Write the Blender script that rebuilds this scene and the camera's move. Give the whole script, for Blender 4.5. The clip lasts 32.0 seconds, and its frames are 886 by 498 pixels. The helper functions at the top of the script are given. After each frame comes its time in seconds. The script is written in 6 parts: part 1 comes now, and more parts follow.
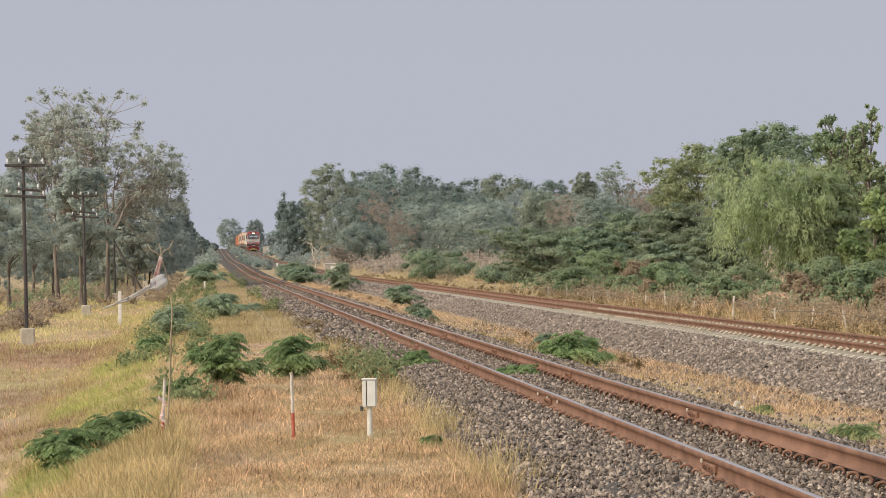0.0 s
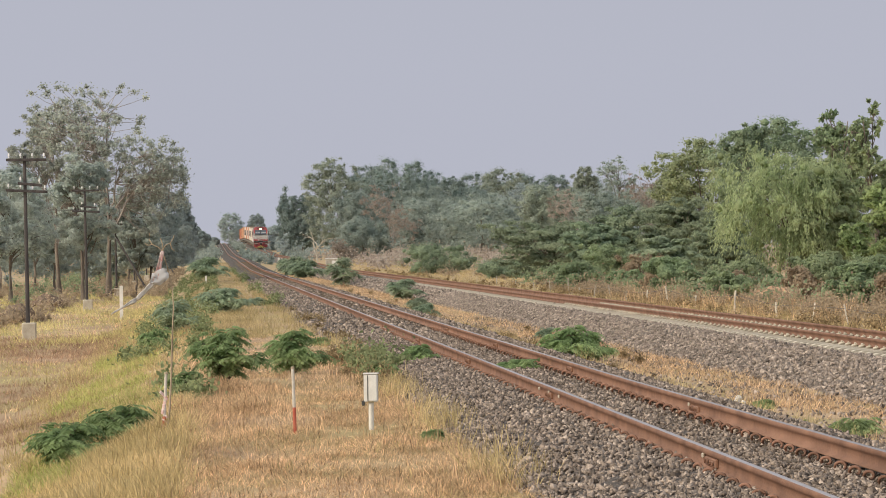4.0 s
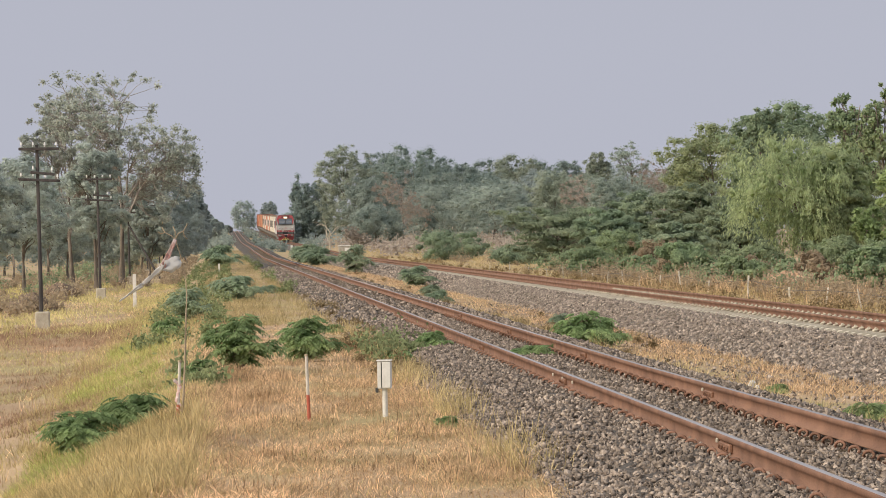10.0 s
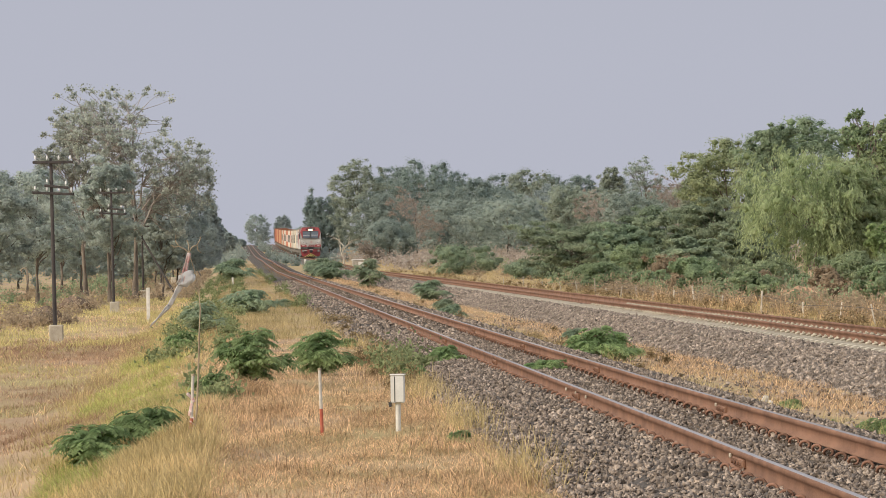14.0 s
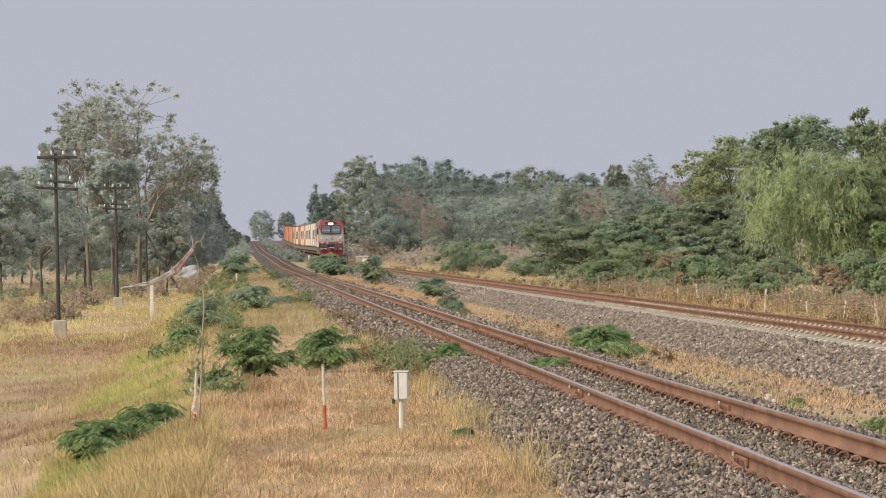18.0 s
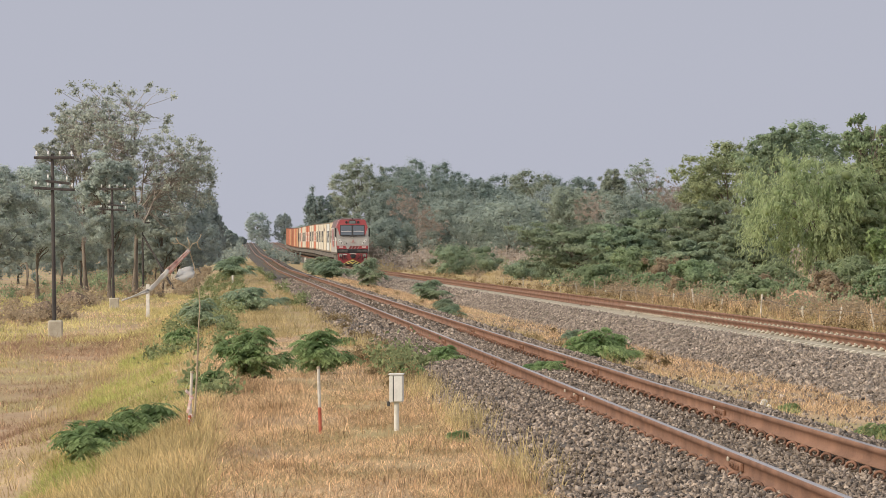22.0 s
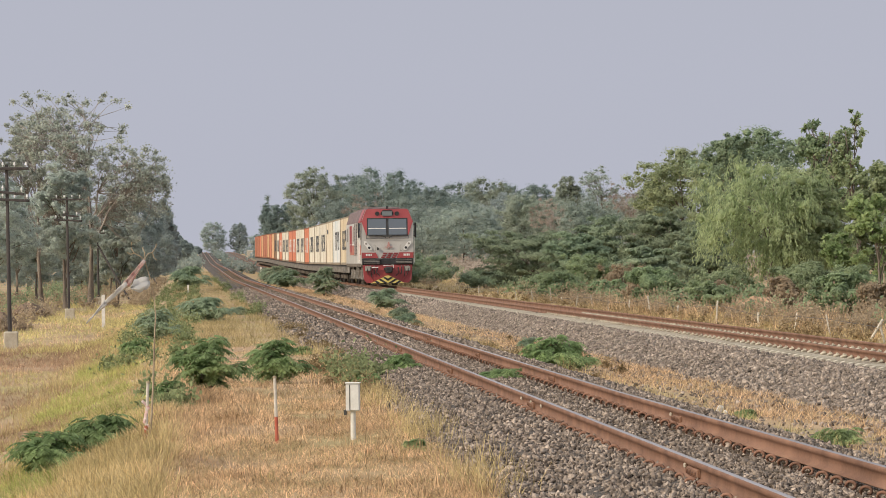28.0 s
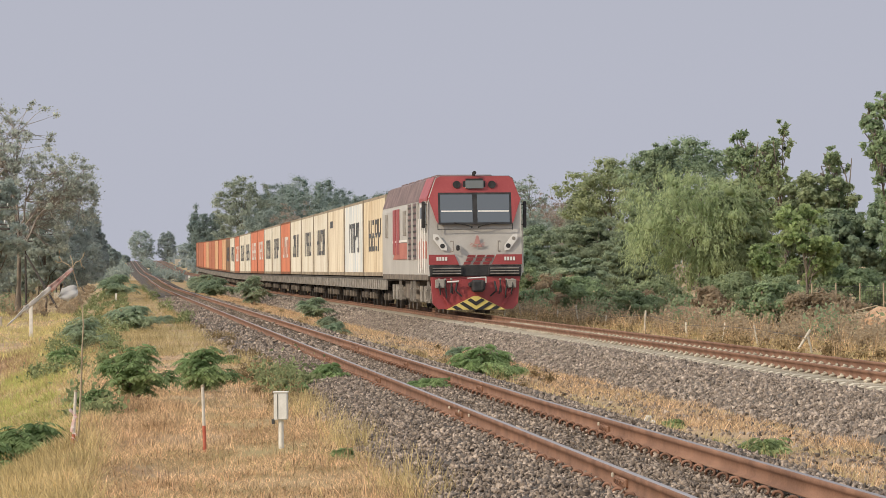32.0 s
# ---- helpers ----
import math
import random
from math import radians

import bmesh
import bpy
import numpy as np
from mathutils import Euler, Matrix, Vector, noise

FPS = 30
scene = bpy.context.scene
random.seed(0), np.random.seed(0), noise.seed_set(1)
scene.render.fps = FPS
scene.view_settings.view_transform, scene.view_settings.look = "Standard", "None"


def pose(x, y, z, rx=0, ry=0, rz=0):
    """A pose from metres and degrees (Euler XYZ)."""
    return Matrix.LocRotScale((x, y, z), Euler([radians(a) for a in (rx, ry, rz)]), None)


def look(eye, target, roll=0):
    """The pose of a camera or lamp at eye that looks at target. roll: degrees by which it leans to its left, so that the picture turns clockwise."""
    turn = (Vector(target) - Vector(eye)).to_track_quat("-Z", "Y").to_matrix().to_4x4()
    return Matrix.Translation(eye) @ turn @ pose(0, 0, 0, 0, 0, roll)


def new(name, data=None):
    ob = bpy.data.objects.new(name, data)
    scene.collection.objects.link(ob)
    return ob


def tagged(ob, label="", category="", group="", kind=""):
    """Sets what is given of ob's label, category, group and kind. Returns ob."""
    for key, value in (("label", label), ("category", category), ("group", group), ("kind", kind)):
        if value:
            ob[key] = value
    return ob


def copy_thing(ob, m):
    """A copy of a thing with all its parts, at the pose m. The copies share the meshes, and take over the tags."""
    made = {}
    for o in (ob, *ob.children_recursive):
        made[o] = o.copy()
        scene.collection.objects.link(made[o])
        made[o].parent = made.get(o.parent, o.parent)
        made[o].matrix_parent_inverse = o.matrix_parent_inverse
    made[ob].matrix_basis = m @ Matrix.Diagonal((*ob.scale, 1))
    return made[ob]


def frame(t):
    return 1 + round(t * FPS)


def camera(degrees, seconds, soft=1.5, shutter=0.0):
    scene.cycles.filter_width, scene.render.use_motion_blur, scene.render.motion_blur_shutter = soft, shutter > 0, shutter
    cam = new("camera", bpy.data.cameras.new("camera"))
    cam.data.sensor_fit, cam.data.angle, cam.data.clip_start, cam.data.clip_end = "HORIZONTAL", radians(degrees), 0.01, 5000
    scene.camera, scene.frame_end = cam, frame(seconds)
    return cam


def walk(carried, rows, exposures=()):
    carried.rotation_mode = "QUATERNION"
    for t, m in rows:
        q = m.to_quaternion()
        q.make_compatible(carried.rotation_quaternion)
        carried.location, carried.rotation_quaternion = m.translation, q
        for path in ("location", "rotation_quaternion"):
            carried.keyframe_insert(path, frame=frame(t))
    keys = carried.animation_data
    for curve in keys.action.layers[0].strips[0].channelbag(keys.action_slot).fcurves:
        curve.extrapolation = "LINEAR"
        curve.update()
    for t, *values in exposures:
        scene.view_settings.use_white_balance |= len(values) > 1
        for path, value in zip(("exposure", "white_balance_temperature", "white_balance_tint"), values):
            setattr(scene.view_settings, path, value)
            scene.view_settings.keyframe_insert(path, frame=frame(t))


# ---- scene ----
FOV = 13.758
EYE = (0.0, 0.0, 1.45)
cam = camera(FOV, 32.0, soft=0.45)
walk(cam, [
    (0, pose(*EYE, 90.102, 0.600, -3.705)),    (0.5, pose(*EYE, 90.148, 0.186, -3.670)),
    (1, pose(*EYE, 90.148, 0.335, -3.513)),    (1.5, pose(*EYE, 90.052, 0.469, -3.730)),
    (2, pose(*EYE, 89.954, 0.191, -3.791)),    (2.5, pose(*EYE, 90.030, 0.290, -3.790)),
    (3, pose(*EYE, 90.148, 0.197, -3.767)),    (3.5, pose(*EYE, 90.073, 0.634, -3.692)),
    (5.5, pose(*EYE, 89.917, 0.457, -3.635)),    (6, pose(*EYE, 89.862, 0.625, -3.524)),
    (6.5, pose(*EYE, 89.879, 0.678, -3.638)),    (7, pose(*EYE, 89.919, 0.456, -3.680)),
    (7.5, pose(*EYE, 89.962, 0.697, -3.633)),    (8, pose(*EYE, 89.913, 0.747, -3.616)),
    (8.5, pose(*EYE, 89.943, 0.623, -3.552)),    (9, pose(*EYE, 89.980, 0.477, -3.502)),
    (9.5, pose(*EYE, 89.863, 0.982, -3.476)),    (10, pose(*EYE, 89.810, 0.938, -3.483)),
    (10.5, pose(*EYE, 89.801, 0.434, -3.435)),    (11, pose(*EYE, 89.733, 0.232, -3.226)),
    (11.5, pose(*EYE, 89.897, 0.851, -3.220)),    (12, pose(*EYE, 90.033, 0.885, -3.259)),
    (12.5, pose(*EYE, 89.975, 0.822, -3.267)),    (13, pose(*EYE, 89.982, 0.787, -3.274)),
    (13.5, pose(*EYE, 90.010, 0.772, -3.292)),    (15.5, pose(*EYE, 90.131, 0.892, -3.143)),
    (16, pose(*EYE, 90.203, 0.700, -3.252)),    (16.5, pose(*EYE, 90.296, 1.046, -3.327)),
    (17, pose(*EYE, 90.337, 1.103, -3.338)),    (17.5, pose(*EYE, 90.225, 0.519, -3.249)),
    (18, pose(*EYE, 89.990, 0.522, -3.209)),    (18.5, pose(*EYE, 90.040, 0.694, -3.194)),
    (19, pose(*EYE, 89.991, 0.917, -3.227)),    (19.5, pose(*EYE, 90.033, 0.868, -3.368)),
    (20, pose(*EYE, 89.965, 0.572, -3.439)),    (20.5, pose(*EYE, 90.050, 0.539, -3.423)),
    (21, pose(*EYE, 90.030, 0.302, -3.384)),    (21.5, pose(*EYE, 90.006, 0.184, -3.321)),
    (22, pose(*EYE, 90.037, 0.123, -3.267)),    (22.5, pose(*EYE, 90.103, 0.682, -3.442)),
    (23, pose(*EYE, 90.124, 0.592, -3.756)),    (23.5, pose(*EYE, 89.981, 0.143, -3.687)),
    (24, pose(*EYE, 89.873, 0.164, -3.589)),    (24.5, pose(*EYE, 89.909, 0.099, -3.558)),
    (25, pose(*EYE, 90.025, 0.123, -3.683)),    (25.5, pose(*EYE, 90.043, 0.585, -3.736)),
    (26, pose(*EYE, 90.077, 0.911, -3.995)),    (26.5, pose(*EYE, 90.072, 0.394, -4.063)),
    (28.5, pose(*EYE, 90.226, 0.530, -3.941)),    (29, pose(*EYE, 90.282, 0.321, -4.042)),
    (29.5, pose(*EYE, 90.249, 0.407, -4.103)),    (30, pose(*EYE, 90.223, 0.406, -4.280)),
    (30.5, pose(*EYE, 90.264, 0.634, -4.466)),    (31, pose(*EYE, 90.229, 0.657, -4.652)),
    (31.5, pose(*EYE, 90.320, 0.744, -4.964)),    (32, pose(*EYE, 90.298, 0.359, -5.076)),
])

# ---- world and sun: a hazy late-afternoon sky, sun low on the side of the telegraph line ----
SUN_WAY = Vector((-0.80, -0.40, 0.52)).normalized()
world = bpy.data.worlds.new("world")
scene.world = world
world.use_nodes = True
wn, wl = world.node_tree.nodes, world.node_tree.links
sky = wn.new("ShaderNodeTexSky")
sky.sky_type, sky.sun_disc = "NISHITA", False
sky.sun_elevation = math.asin(SUN_WAY.z)
sky.sun_rotation = math.atan2(SUN_WAY.x, SUN_WAY.y)
sky.dust_density, sky.air_density, sky.ozone_density = 6.0, 1.2, 3.0
haze = wn.new("ShaderNodeMixRGB")
co, up, share, glow = wn.new("ShaderNodeTexCoord"), wn.new("ShaderNodeSeparateXYZ"), wn.new("ShaderNodeMapRange"), wn.new("ShaderNodeValToRGB")
wl.new(co.outputs["Generated"], up.inputs[0])
wl.new(up.outputs[2], share.inputs[0])
share.inputs[1].default_value, share.inputs[2].default_value = 0.05, 0.7
share.inputs[3].default_value, share.inputs[4].default_value = 0.98, 0.55
wl.new(share.outputs[0], haze.inputs[0])
# milky haze: lavender grey at the horizon, brighter overhead
glow.color_ramp.elements[0].color, glow.color_ramp.elements[1].color = (0.475, 0.49, 0.575, 1), (1.42, 1.42, 1.42, 1)
glow.color_ramp.elements[0].position, glow.color_ramp.elements[1].position = 0.10, 0.7
wl.new(up.outputs[2], glow.inputs[0])
scale = wn.new("ShaderNodeMixRGB")
scale.blend_type = "MULTIPLY"
scale.inputs[0].default_value, scale.inputs[2].default_value = 1.0, (10, 10, 10, 1)
wl.new(glow.outputs[0], scale.inputs[1])
wl.new(scale.outputs[0], haze.inputs[2])
wl.new(sky.outputs[0], haze.inputs[1])
wl.new(haze.outputs[0], wn["Background"].inputs[0])
wn["Background"].inputs[1].default_value = 0.1
sun = new("sun", bpy.data.lights.new("sun", "SUN"))
sun.data.energy, sun.data.angle, sun.data.color = 2.75, radians(2.0), (1.0, 0.86, 0.68)
sun.matrix_world = look(SUN_WAY * 50, (0, 0, 0))
scene.view_settings.exposure = 0.0


# ---- materials ----
def material(name, dark, light, size=8.0, rough=0.8, bump=0.3, metal=0.0, fine=60.0, island=0.0, objects=0.0, stretch=(1, 1, 1), spec=0.3):
    """Two tones mixed by noise at two scales, with relief; island / objects: how far single pieces differ in tone."""
    m = bpy.data.materials.new(name)
    m.use_nodes = True
    nd, ln = m.node_tree.nodes, m.node_tree.links
    bs = nd["Principled BSDF"]
    bs.inputs["Roughness"].default_value, bs.inputs["Metallic"].default_value = rough, metal
    bs.inputs["Specular IOR Level"].default_value = spec
    co, mp = nd.new("ShaderNodeTexCoord"), nd.new("ShaderNodeMapping")
    mp.inputs["Scale"].default_value = stretch
    ln.new(co.outputs["Object"], mp.inputs[0])
    big, small = nd.new("ShaderNodeTexNoise"), nd.new("ShaderNodeTexNoise")
    big.inputs["Scale"].default_value, small.inputs["Scale"].default_value = size, fine
    big.inputs["Detail"].default_value = small.inputs["Detail"].default_value = 4
    for n in (big, small):
        ln.new(mp.outputs[0], n.inputs["Vector"])
    add = nd.new("ShaderNodeMath")
    add.operation = "MULTIPLY_ADD"
    add.inputs[1].default_value = 0.35
    ln.new(small.outputs["Fac"], add.inputs[0])
    sc = nd.new("ShaderNodeMath")
    sc.operation = "MULTIPLY"
    sc.inputs[1].default_value = 0.65
    ln.new(big.outputs["Fac"], sc.inputs[0])
    ln.new(sc.outputs[0], add.inputs[2])
    ramp = nd.new("ShaderNodeValToRGB")
    ramp.color_ramp.elements[0].position, ramp.color_ramp.elements[1].position = 0.36, 0.64
    ramp.color_ramp.elements[0].color, ramp.color_ramp.elements[1].color = (*dark, 1), (*light, 1)
    ln.new(add.outputs[0], ramp.inputs[0])
    colour = ramp.outputs[0]
    for amount, node, out in ((island, "ShaderNodeNewGeometry", "Random Per Island"), (objects, "ShaderNodeObjectInfo", "Random")):
        if amount:
            src, rng, hsv = nd.new(node), nd.new("ShaderNodeMapRange"), nd.new("ShaderNodeHueSaturation")
            rng.inputs[3].default_value, rng.inputs[4].default_value = 1 - amount, 1 + amount
            ln.new(src.outputs[out], rng.inputs[0])
            ln.new(rng.outputs[0], hsv.inputs["Value"])
            ln.new(colour, hsv.inputs["Color"])
            colour = hsv.outputs[0]
    ln.new(colour, bs.inputs["Base Color"])
    if bump:
        bp = nd.new("ShaderNodeBump")
        bp.inputs["Strength"].default_value, bp.inputs["Distance"].default_value = bump, 0.02
        ln.new(small.outputs["Fac"], bp.inputs["Height"])
        ln.new(bp.outputs[0], bs.inputs["Normal"])
    return m


def leafy(name, dark, light, island=0.22, size=0.6, through_light=0.55, hue=0.0):
    """Foliage: tones drift over the crown and from leaf to leaf, and some light comes through."""
    m = material(name, dark, light, size, 0.75, 0, 0, 3.0, island, 0.12, spec=0.12)
    nd, ln = m.node_tree.nodes, m.node_tree.links
    bs = nd["Principled BSDF"]
    col = bs.inputs["Base Color"].links[0].from_socket
    if hue:
        info, spin, rng, hsv = nd.new("ShaderNodeObjectInfo"), nd.new("ShaderNodeMath"), nd.new("ShaderNodeMapRange"), nd.new("ShaderNodeHueSaturation")
        spin.operation = "FRACT"
        times = nd.new("ShaderNodeMath")
        times.operation = "MULTIPLY"
        times.inputs[1].default_value = 7.31
        ln.new(info.outputs["Random"], times.inputs[0])
        ln.new(times.outputs[0], spin.inputs[0])
        ln.new(spin.outputs[0], rng.inputs[0])
        rng.inputs[3].default_value, rng.inputs[4].default_value = 0.5 - hue, 0.5 + hue * 0.6
        ln.new(rng.outputs[0], hsv.inputs["Hue"])
        ln.new(col, hsv.inputs["Color"])
        col = hsv.outputs[0]
        ln.new(col, bs.inputs["Base Color"])
    tr, mix = nd.new("ShaderNodeBsdfTranslucent"), nd.new("ShaderNodeMixShader")
    mix.inputs[0].default_value = through_light
    ln.new(col, tr.inputs[0])
    ln.new(bs.outputs[0], mix.inputs[1])
    ln.new(tr.outputs[0], mix.inputs[2])
    ln.new(mix.outputs[0], nd["Material Output"].inputs[0])
    return m


def glowing(name, colour, strength):
    m = bpy.data.materials.new(name)
    m.use_nodes = True
    bs = m.node_tree.nodes["Principled BSDF"]
    bs.inputs["Emission Color"].default_value, bs.inputs["Emission Strength"].default_value = (*colour, 1), strength
    return m


def glassy(name, tint, rough=0.05):
    m = bpy.data.materials.new(name)
    m.use_nodes = True
    bs = m.node_tree.nodes["Principled BSDF"]
    bs.inputs["Base Color"].default_value = (*tint, 1)
    bs.inputs["Roughness"].default_value = rough
    bs.inputs["Specular IOR Level"].default_value = 0.8
    return m


M = dict(
    ballast_old=material("ballast_old", (0.085, 0.067, 0.055), (0.43, 0.352, 0.288), 6, 0.9, 0.3, 0, 40, 0.52),
    ballast_new=material("ballast_new", (0.11, 0.089, 0.075), (0.45, 0.377, 0.315), 6, 0.9, 0.3, 0, 40, 0.46),
    # beds coloured darker than their stones: the shade of the gaps is painted in
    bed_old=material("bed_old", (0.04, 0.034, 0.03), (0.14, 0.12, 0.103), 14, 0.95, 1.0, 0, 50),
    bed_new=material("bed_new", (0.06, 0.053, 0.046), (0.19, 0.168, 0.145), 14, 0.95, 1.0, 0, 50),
    rust=material("rust", (0.16, 0.085, 0.054), (0.305, 0.17, 0.11), 2.5, 0.75, 0.25, 0.15, 70, 0, 0.06),
    rail_shine=material("rail_shine", (0.24, 0.205, 0.20), (0.42, 0.385, 0.385), 1.0, 0.4, 0.05, 0.7, 60, stretch=(1, 0.05, 1)),
    clip=material("clip", (0.16, 0.088, 0.06), (0.32, 0.175, 0.12), 12, 0.8, 0.3, 0.1, 80, 0, 0.25),
    clip_pale=material("clip_pale", (0.34, 0.31, 0.24), (0.54, 0.49, 0.39), 12, 0.8, 0.3, 0, 80, 0, 0.2),
    sleeper_wood=material("sleeper_wood", (0.07, 0.05, 0.035), (0.18, 0.14, 0.10), 6, 0.9, 0.5, 0, 60, 0, 0.2),
    concrete=material("concrete", (0.36, 0.32, 0.255), (0.56, 0.51, 0.415), 4, 0.9, 0.3, 0, 60, 0, 0.12),
    grass_dry=leafy("grass_dry", (0.35, 0.225, 0.12), (0.88, 0.635, 0.405), 0.7, 1.6, 0.35),
    grass_green=leafy("grass_green", (0.30, 0.335, 0.10), (0.69, 0.69, 0.25), 0.35, 1.0, 0.3),
    grass_mixed=leafy("grass_mixed", (0.34, 0.275, 0.125), (0.70, 0.55, 0.30), 0.42, 0.5, 0.3),
    grass_field=leafy("grass_field", (0.35, 0.305, 0.13), (0.66, 0.575, 0.275), 0.4, 0.35, 0.35),
    grass_dull=leafy("grass_dull", (0.24, 0.205, 0.09), (0.55, 0.43, 0.24), 0.4, 0.25, 0.35),
    grass_brown=leafy("grass_brown", (0.25, 0.16, 0.10), (0.52, 0.35, 0.24), 0.4, 0.5, 0.3),
    pole=material("pole", (0.042, 0.038, 0.038), (0.10, 0.09, 0.086), 3, 0.85, 0.4, 0, 40, stretch=(4, 4, 0.4)),
    white_glaze=material("white_glaze", (0.75, 0.75, 0.75), (0.85, 0.85, 0.83), 5, 0.25, 0.0),
    white_paint=material("white_paint", (0.60, 0.58, 0.52), (0.78, 0.76, 0.71), 6, 0.6, 0.15),
    post_tan=material("post_tan", (0.36, 0.32, 0.25), (0.68, 0.63, 0.54), 4, 0.8, 0.3, 0, 40, 0, 0.25),
    stake_paint=material("stake_paint", (0.44, 0.40, 0.34), (0.68, 0.64, 0.57), 9, 0.7, 0.3),
    red_paint=material("red_paint", (0.40, 0.09, 0.055), (0.54, 0.17, 0.11), 6, 0.6, 0.15),
    grey_box=material("grey_box", (0.62, 0.61, 0.57), (0.76, 0.75, 0.71), 7, 0.5, 0.1),
    dark_line=material("dark_line", (0.04, 0.04, 0.04), (0.08, 0.08, 0.08), 7, 0.7, 0.1),
    twig=material("twig", (0.30, 0.24, 0.16), (0.48, 0.40, 0.29), 8, 0.85, 0.3),
    bark=material("bark", (0.10, 0.085, 0.07), (0.26, 0.22, 0.18), 3, 0.9, 0.5, 0, 30, stretch=(2, 2, 0.5)),
    bark_grey=material("bark_grey", (0.24, 0.215, 0.195), (0.44, 0.405, 0.37), 3, 0.9, 0.4, 0, 30, stretch=(2, 2, 0.5)),
    bark_pale=material("bark_pale", (0.40, 0.36, 0.29), (0.60, 0.54, 0.44), 3, 0.9, 0.4, 0, 30, stretch=(2, 2, 0.5)),
    cloth_white=material("cloth_white", (0.66, 0.64, 0.62), (0.80, 0.79, 0.77), 5, 0.7, 0.2),
    cloth_red=material("cloth_red", (0.56, 0.24, 0.21), (0.82, 0.74, 0.70), 14, 0.7, 0.2),
    bag_film=leafy("bag_film", (0.60, 0.61, 0.62), (0.72, 0.73, 0.74), 0, 5, 0.4),
    soil=material("soil", (0.30, 0.175, 0.10), (0.55, 0.37, 0.24), 1.5, 0.95, 0.8, 0, 20),
    termite=material("termite", (0.12, 0.085, 0.06), (0.24, 0.17, 0.115), 2.5, 0.95, 0.8, 0, 20),
    # euc, dark, mid, brownish and field-side leaves: colours paled to stand in for haze
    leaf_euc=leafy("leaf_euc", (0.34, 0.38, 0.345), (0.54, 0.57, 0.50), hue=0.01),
    leaf_dark=leafy("leaf_dark", (0.215, 0.285, 0.20), (0.39, 0.465, 0.31), hue=0.02),
    leaf_hazed=leafy("leaf_hazed", (0.38, 0.44, 0.41), (0.56, 0.615, 0.555), 0.18, hue=0.02),
    leaf_brownish=leafy("leaf_brownish", (0.36, 0.315, 0.265), (0.50, 0.445, 0.38), 0.18, hue=0.015),
    leaf_mid=leafy("leaf_mid", (0.235, 0.305, 0.185), (0.44, 0.52, 0.31), hue=0.025),
    leaf_willow=leafy("leaf_willow", (0.27, 0.34, 0.18), (0.47, 0.54, 0.31)),
    leaf_bright=leafy("leaf_bright", (0.23, 0.31, 0.14), (0.42, 0.50, 0.24)),
    # the next four: distance haze put into the colour, bluer and greyer than foliage
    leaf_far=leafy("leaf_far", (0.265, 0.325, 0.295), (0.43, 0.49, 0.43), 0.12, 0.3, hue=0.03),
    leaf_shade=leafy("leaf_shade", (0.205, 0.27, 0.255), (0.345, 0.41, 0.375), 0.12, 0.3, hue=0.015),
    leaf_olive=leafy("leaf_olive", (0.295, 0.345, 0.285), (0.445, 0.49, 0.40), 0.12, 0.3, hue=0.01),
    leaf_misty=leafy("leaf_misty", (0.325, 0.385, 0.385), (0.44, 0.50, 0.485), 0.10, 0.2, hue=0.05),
    leaf_dry=leafy("leaf_dry", (0.30, 0.24, 0.165), (0.52, 0.42, 0.295)),
    leaf_frond_dull=leafy("leaf_frond_dull", (0.19, 0.23, 0.11), (0.40, 0.45, 0.23), 0.4),
    leaf_weed=leafy("leaf_weed", (0.22, 0.16, 0.085), (0.48, 0.375, 0.22), 0.45),
    leaf_frond=leafy("leaf_frond", (0.13, 0.215, 0.09), (0.40, 0.50, 0.24), 0.3),
)


# ---- shape helpers ----
RNG = np.random.default_rng(7)


def part(name, bm, material, parent, label=""):
    """Links a bmesh as one mesh object under a thing or a part."""
    me = bpy.data.meshes.new(name)
    bm.to_mesh(me)
    bm.free()
    return attach(name, me, material, parent, label)


def attach(name, me, material, parent, label=""):
    if material and not me.materials:
        me.materials.append(material)
    ob = new(name, me)
    if parent:
        ob.parent = parent
    return tagged(ob, label)


def arrays(name, verts, faces, smooth=False):
    """A mesh from a vertex array (n, 3) and a face array (m, k)."""
    verts, faces = np.asarray(verts, np.float32), np.asarray(faces, np.int32)
    me = bpy.data.meshes.new(name)
    k = faces.shape[1]
    me.vertices.add(len(verts))
    me.vertices.foreach_set("co", verts.ravel())
    me.loops.add(faces.size)
    me.loops.foreach_set("vertex_index", faces.ravel())
    me.polygons.add(len(faces))
    me.polygons.foreach_set("loop_start", np.arange(0, faces.size, k, dtype=np.int32))
    if smooth:
        me.polygons.foreach_set("use_smooth", np.ones(len(faces), bool))
    me.update(calc_edges=True)
    me.validate()
    return me


def block(bm, size, at=(0, 0, 0), bevel=0.0, turn=None, seg=1):
    """Adds a bevelled block to bm, its middle at `at`."""
    m = Matrix.Translation(at) @ (turn or Matrix()) @ Matrix.Diagonal((*size, 1))
    made = bmesh.ops.create_cube(bm, size=1, matrix=m)["verts"]
    if bevel:
        edges = {e for v in made for e in v.link_edges}
        bmesh.ops.bevel(bm, geom=list(edges), offset=bevel, segments=seg, affect="EDGES")
    return bm


def blocks(*items):
    bm = bmesh.new()
    for it in items:
        block(bm, *it)
    return bm


def rod(bm, a, b, r1, r2=None, seg=8):
    a, b = Vector(a), Vector(b)
    d = b - a
    m = Matrix.Translation((a + b) / 2) @ d.to_track_quat("Z", "Y").to_matrix().to_4x4()
    bmesh.ops.create_cone(bm, cap_ends=True, segments=seg, radius1=r1, radius2=r1 if r2 is None else r2, depth=d.length, matrix=m)
    return bm


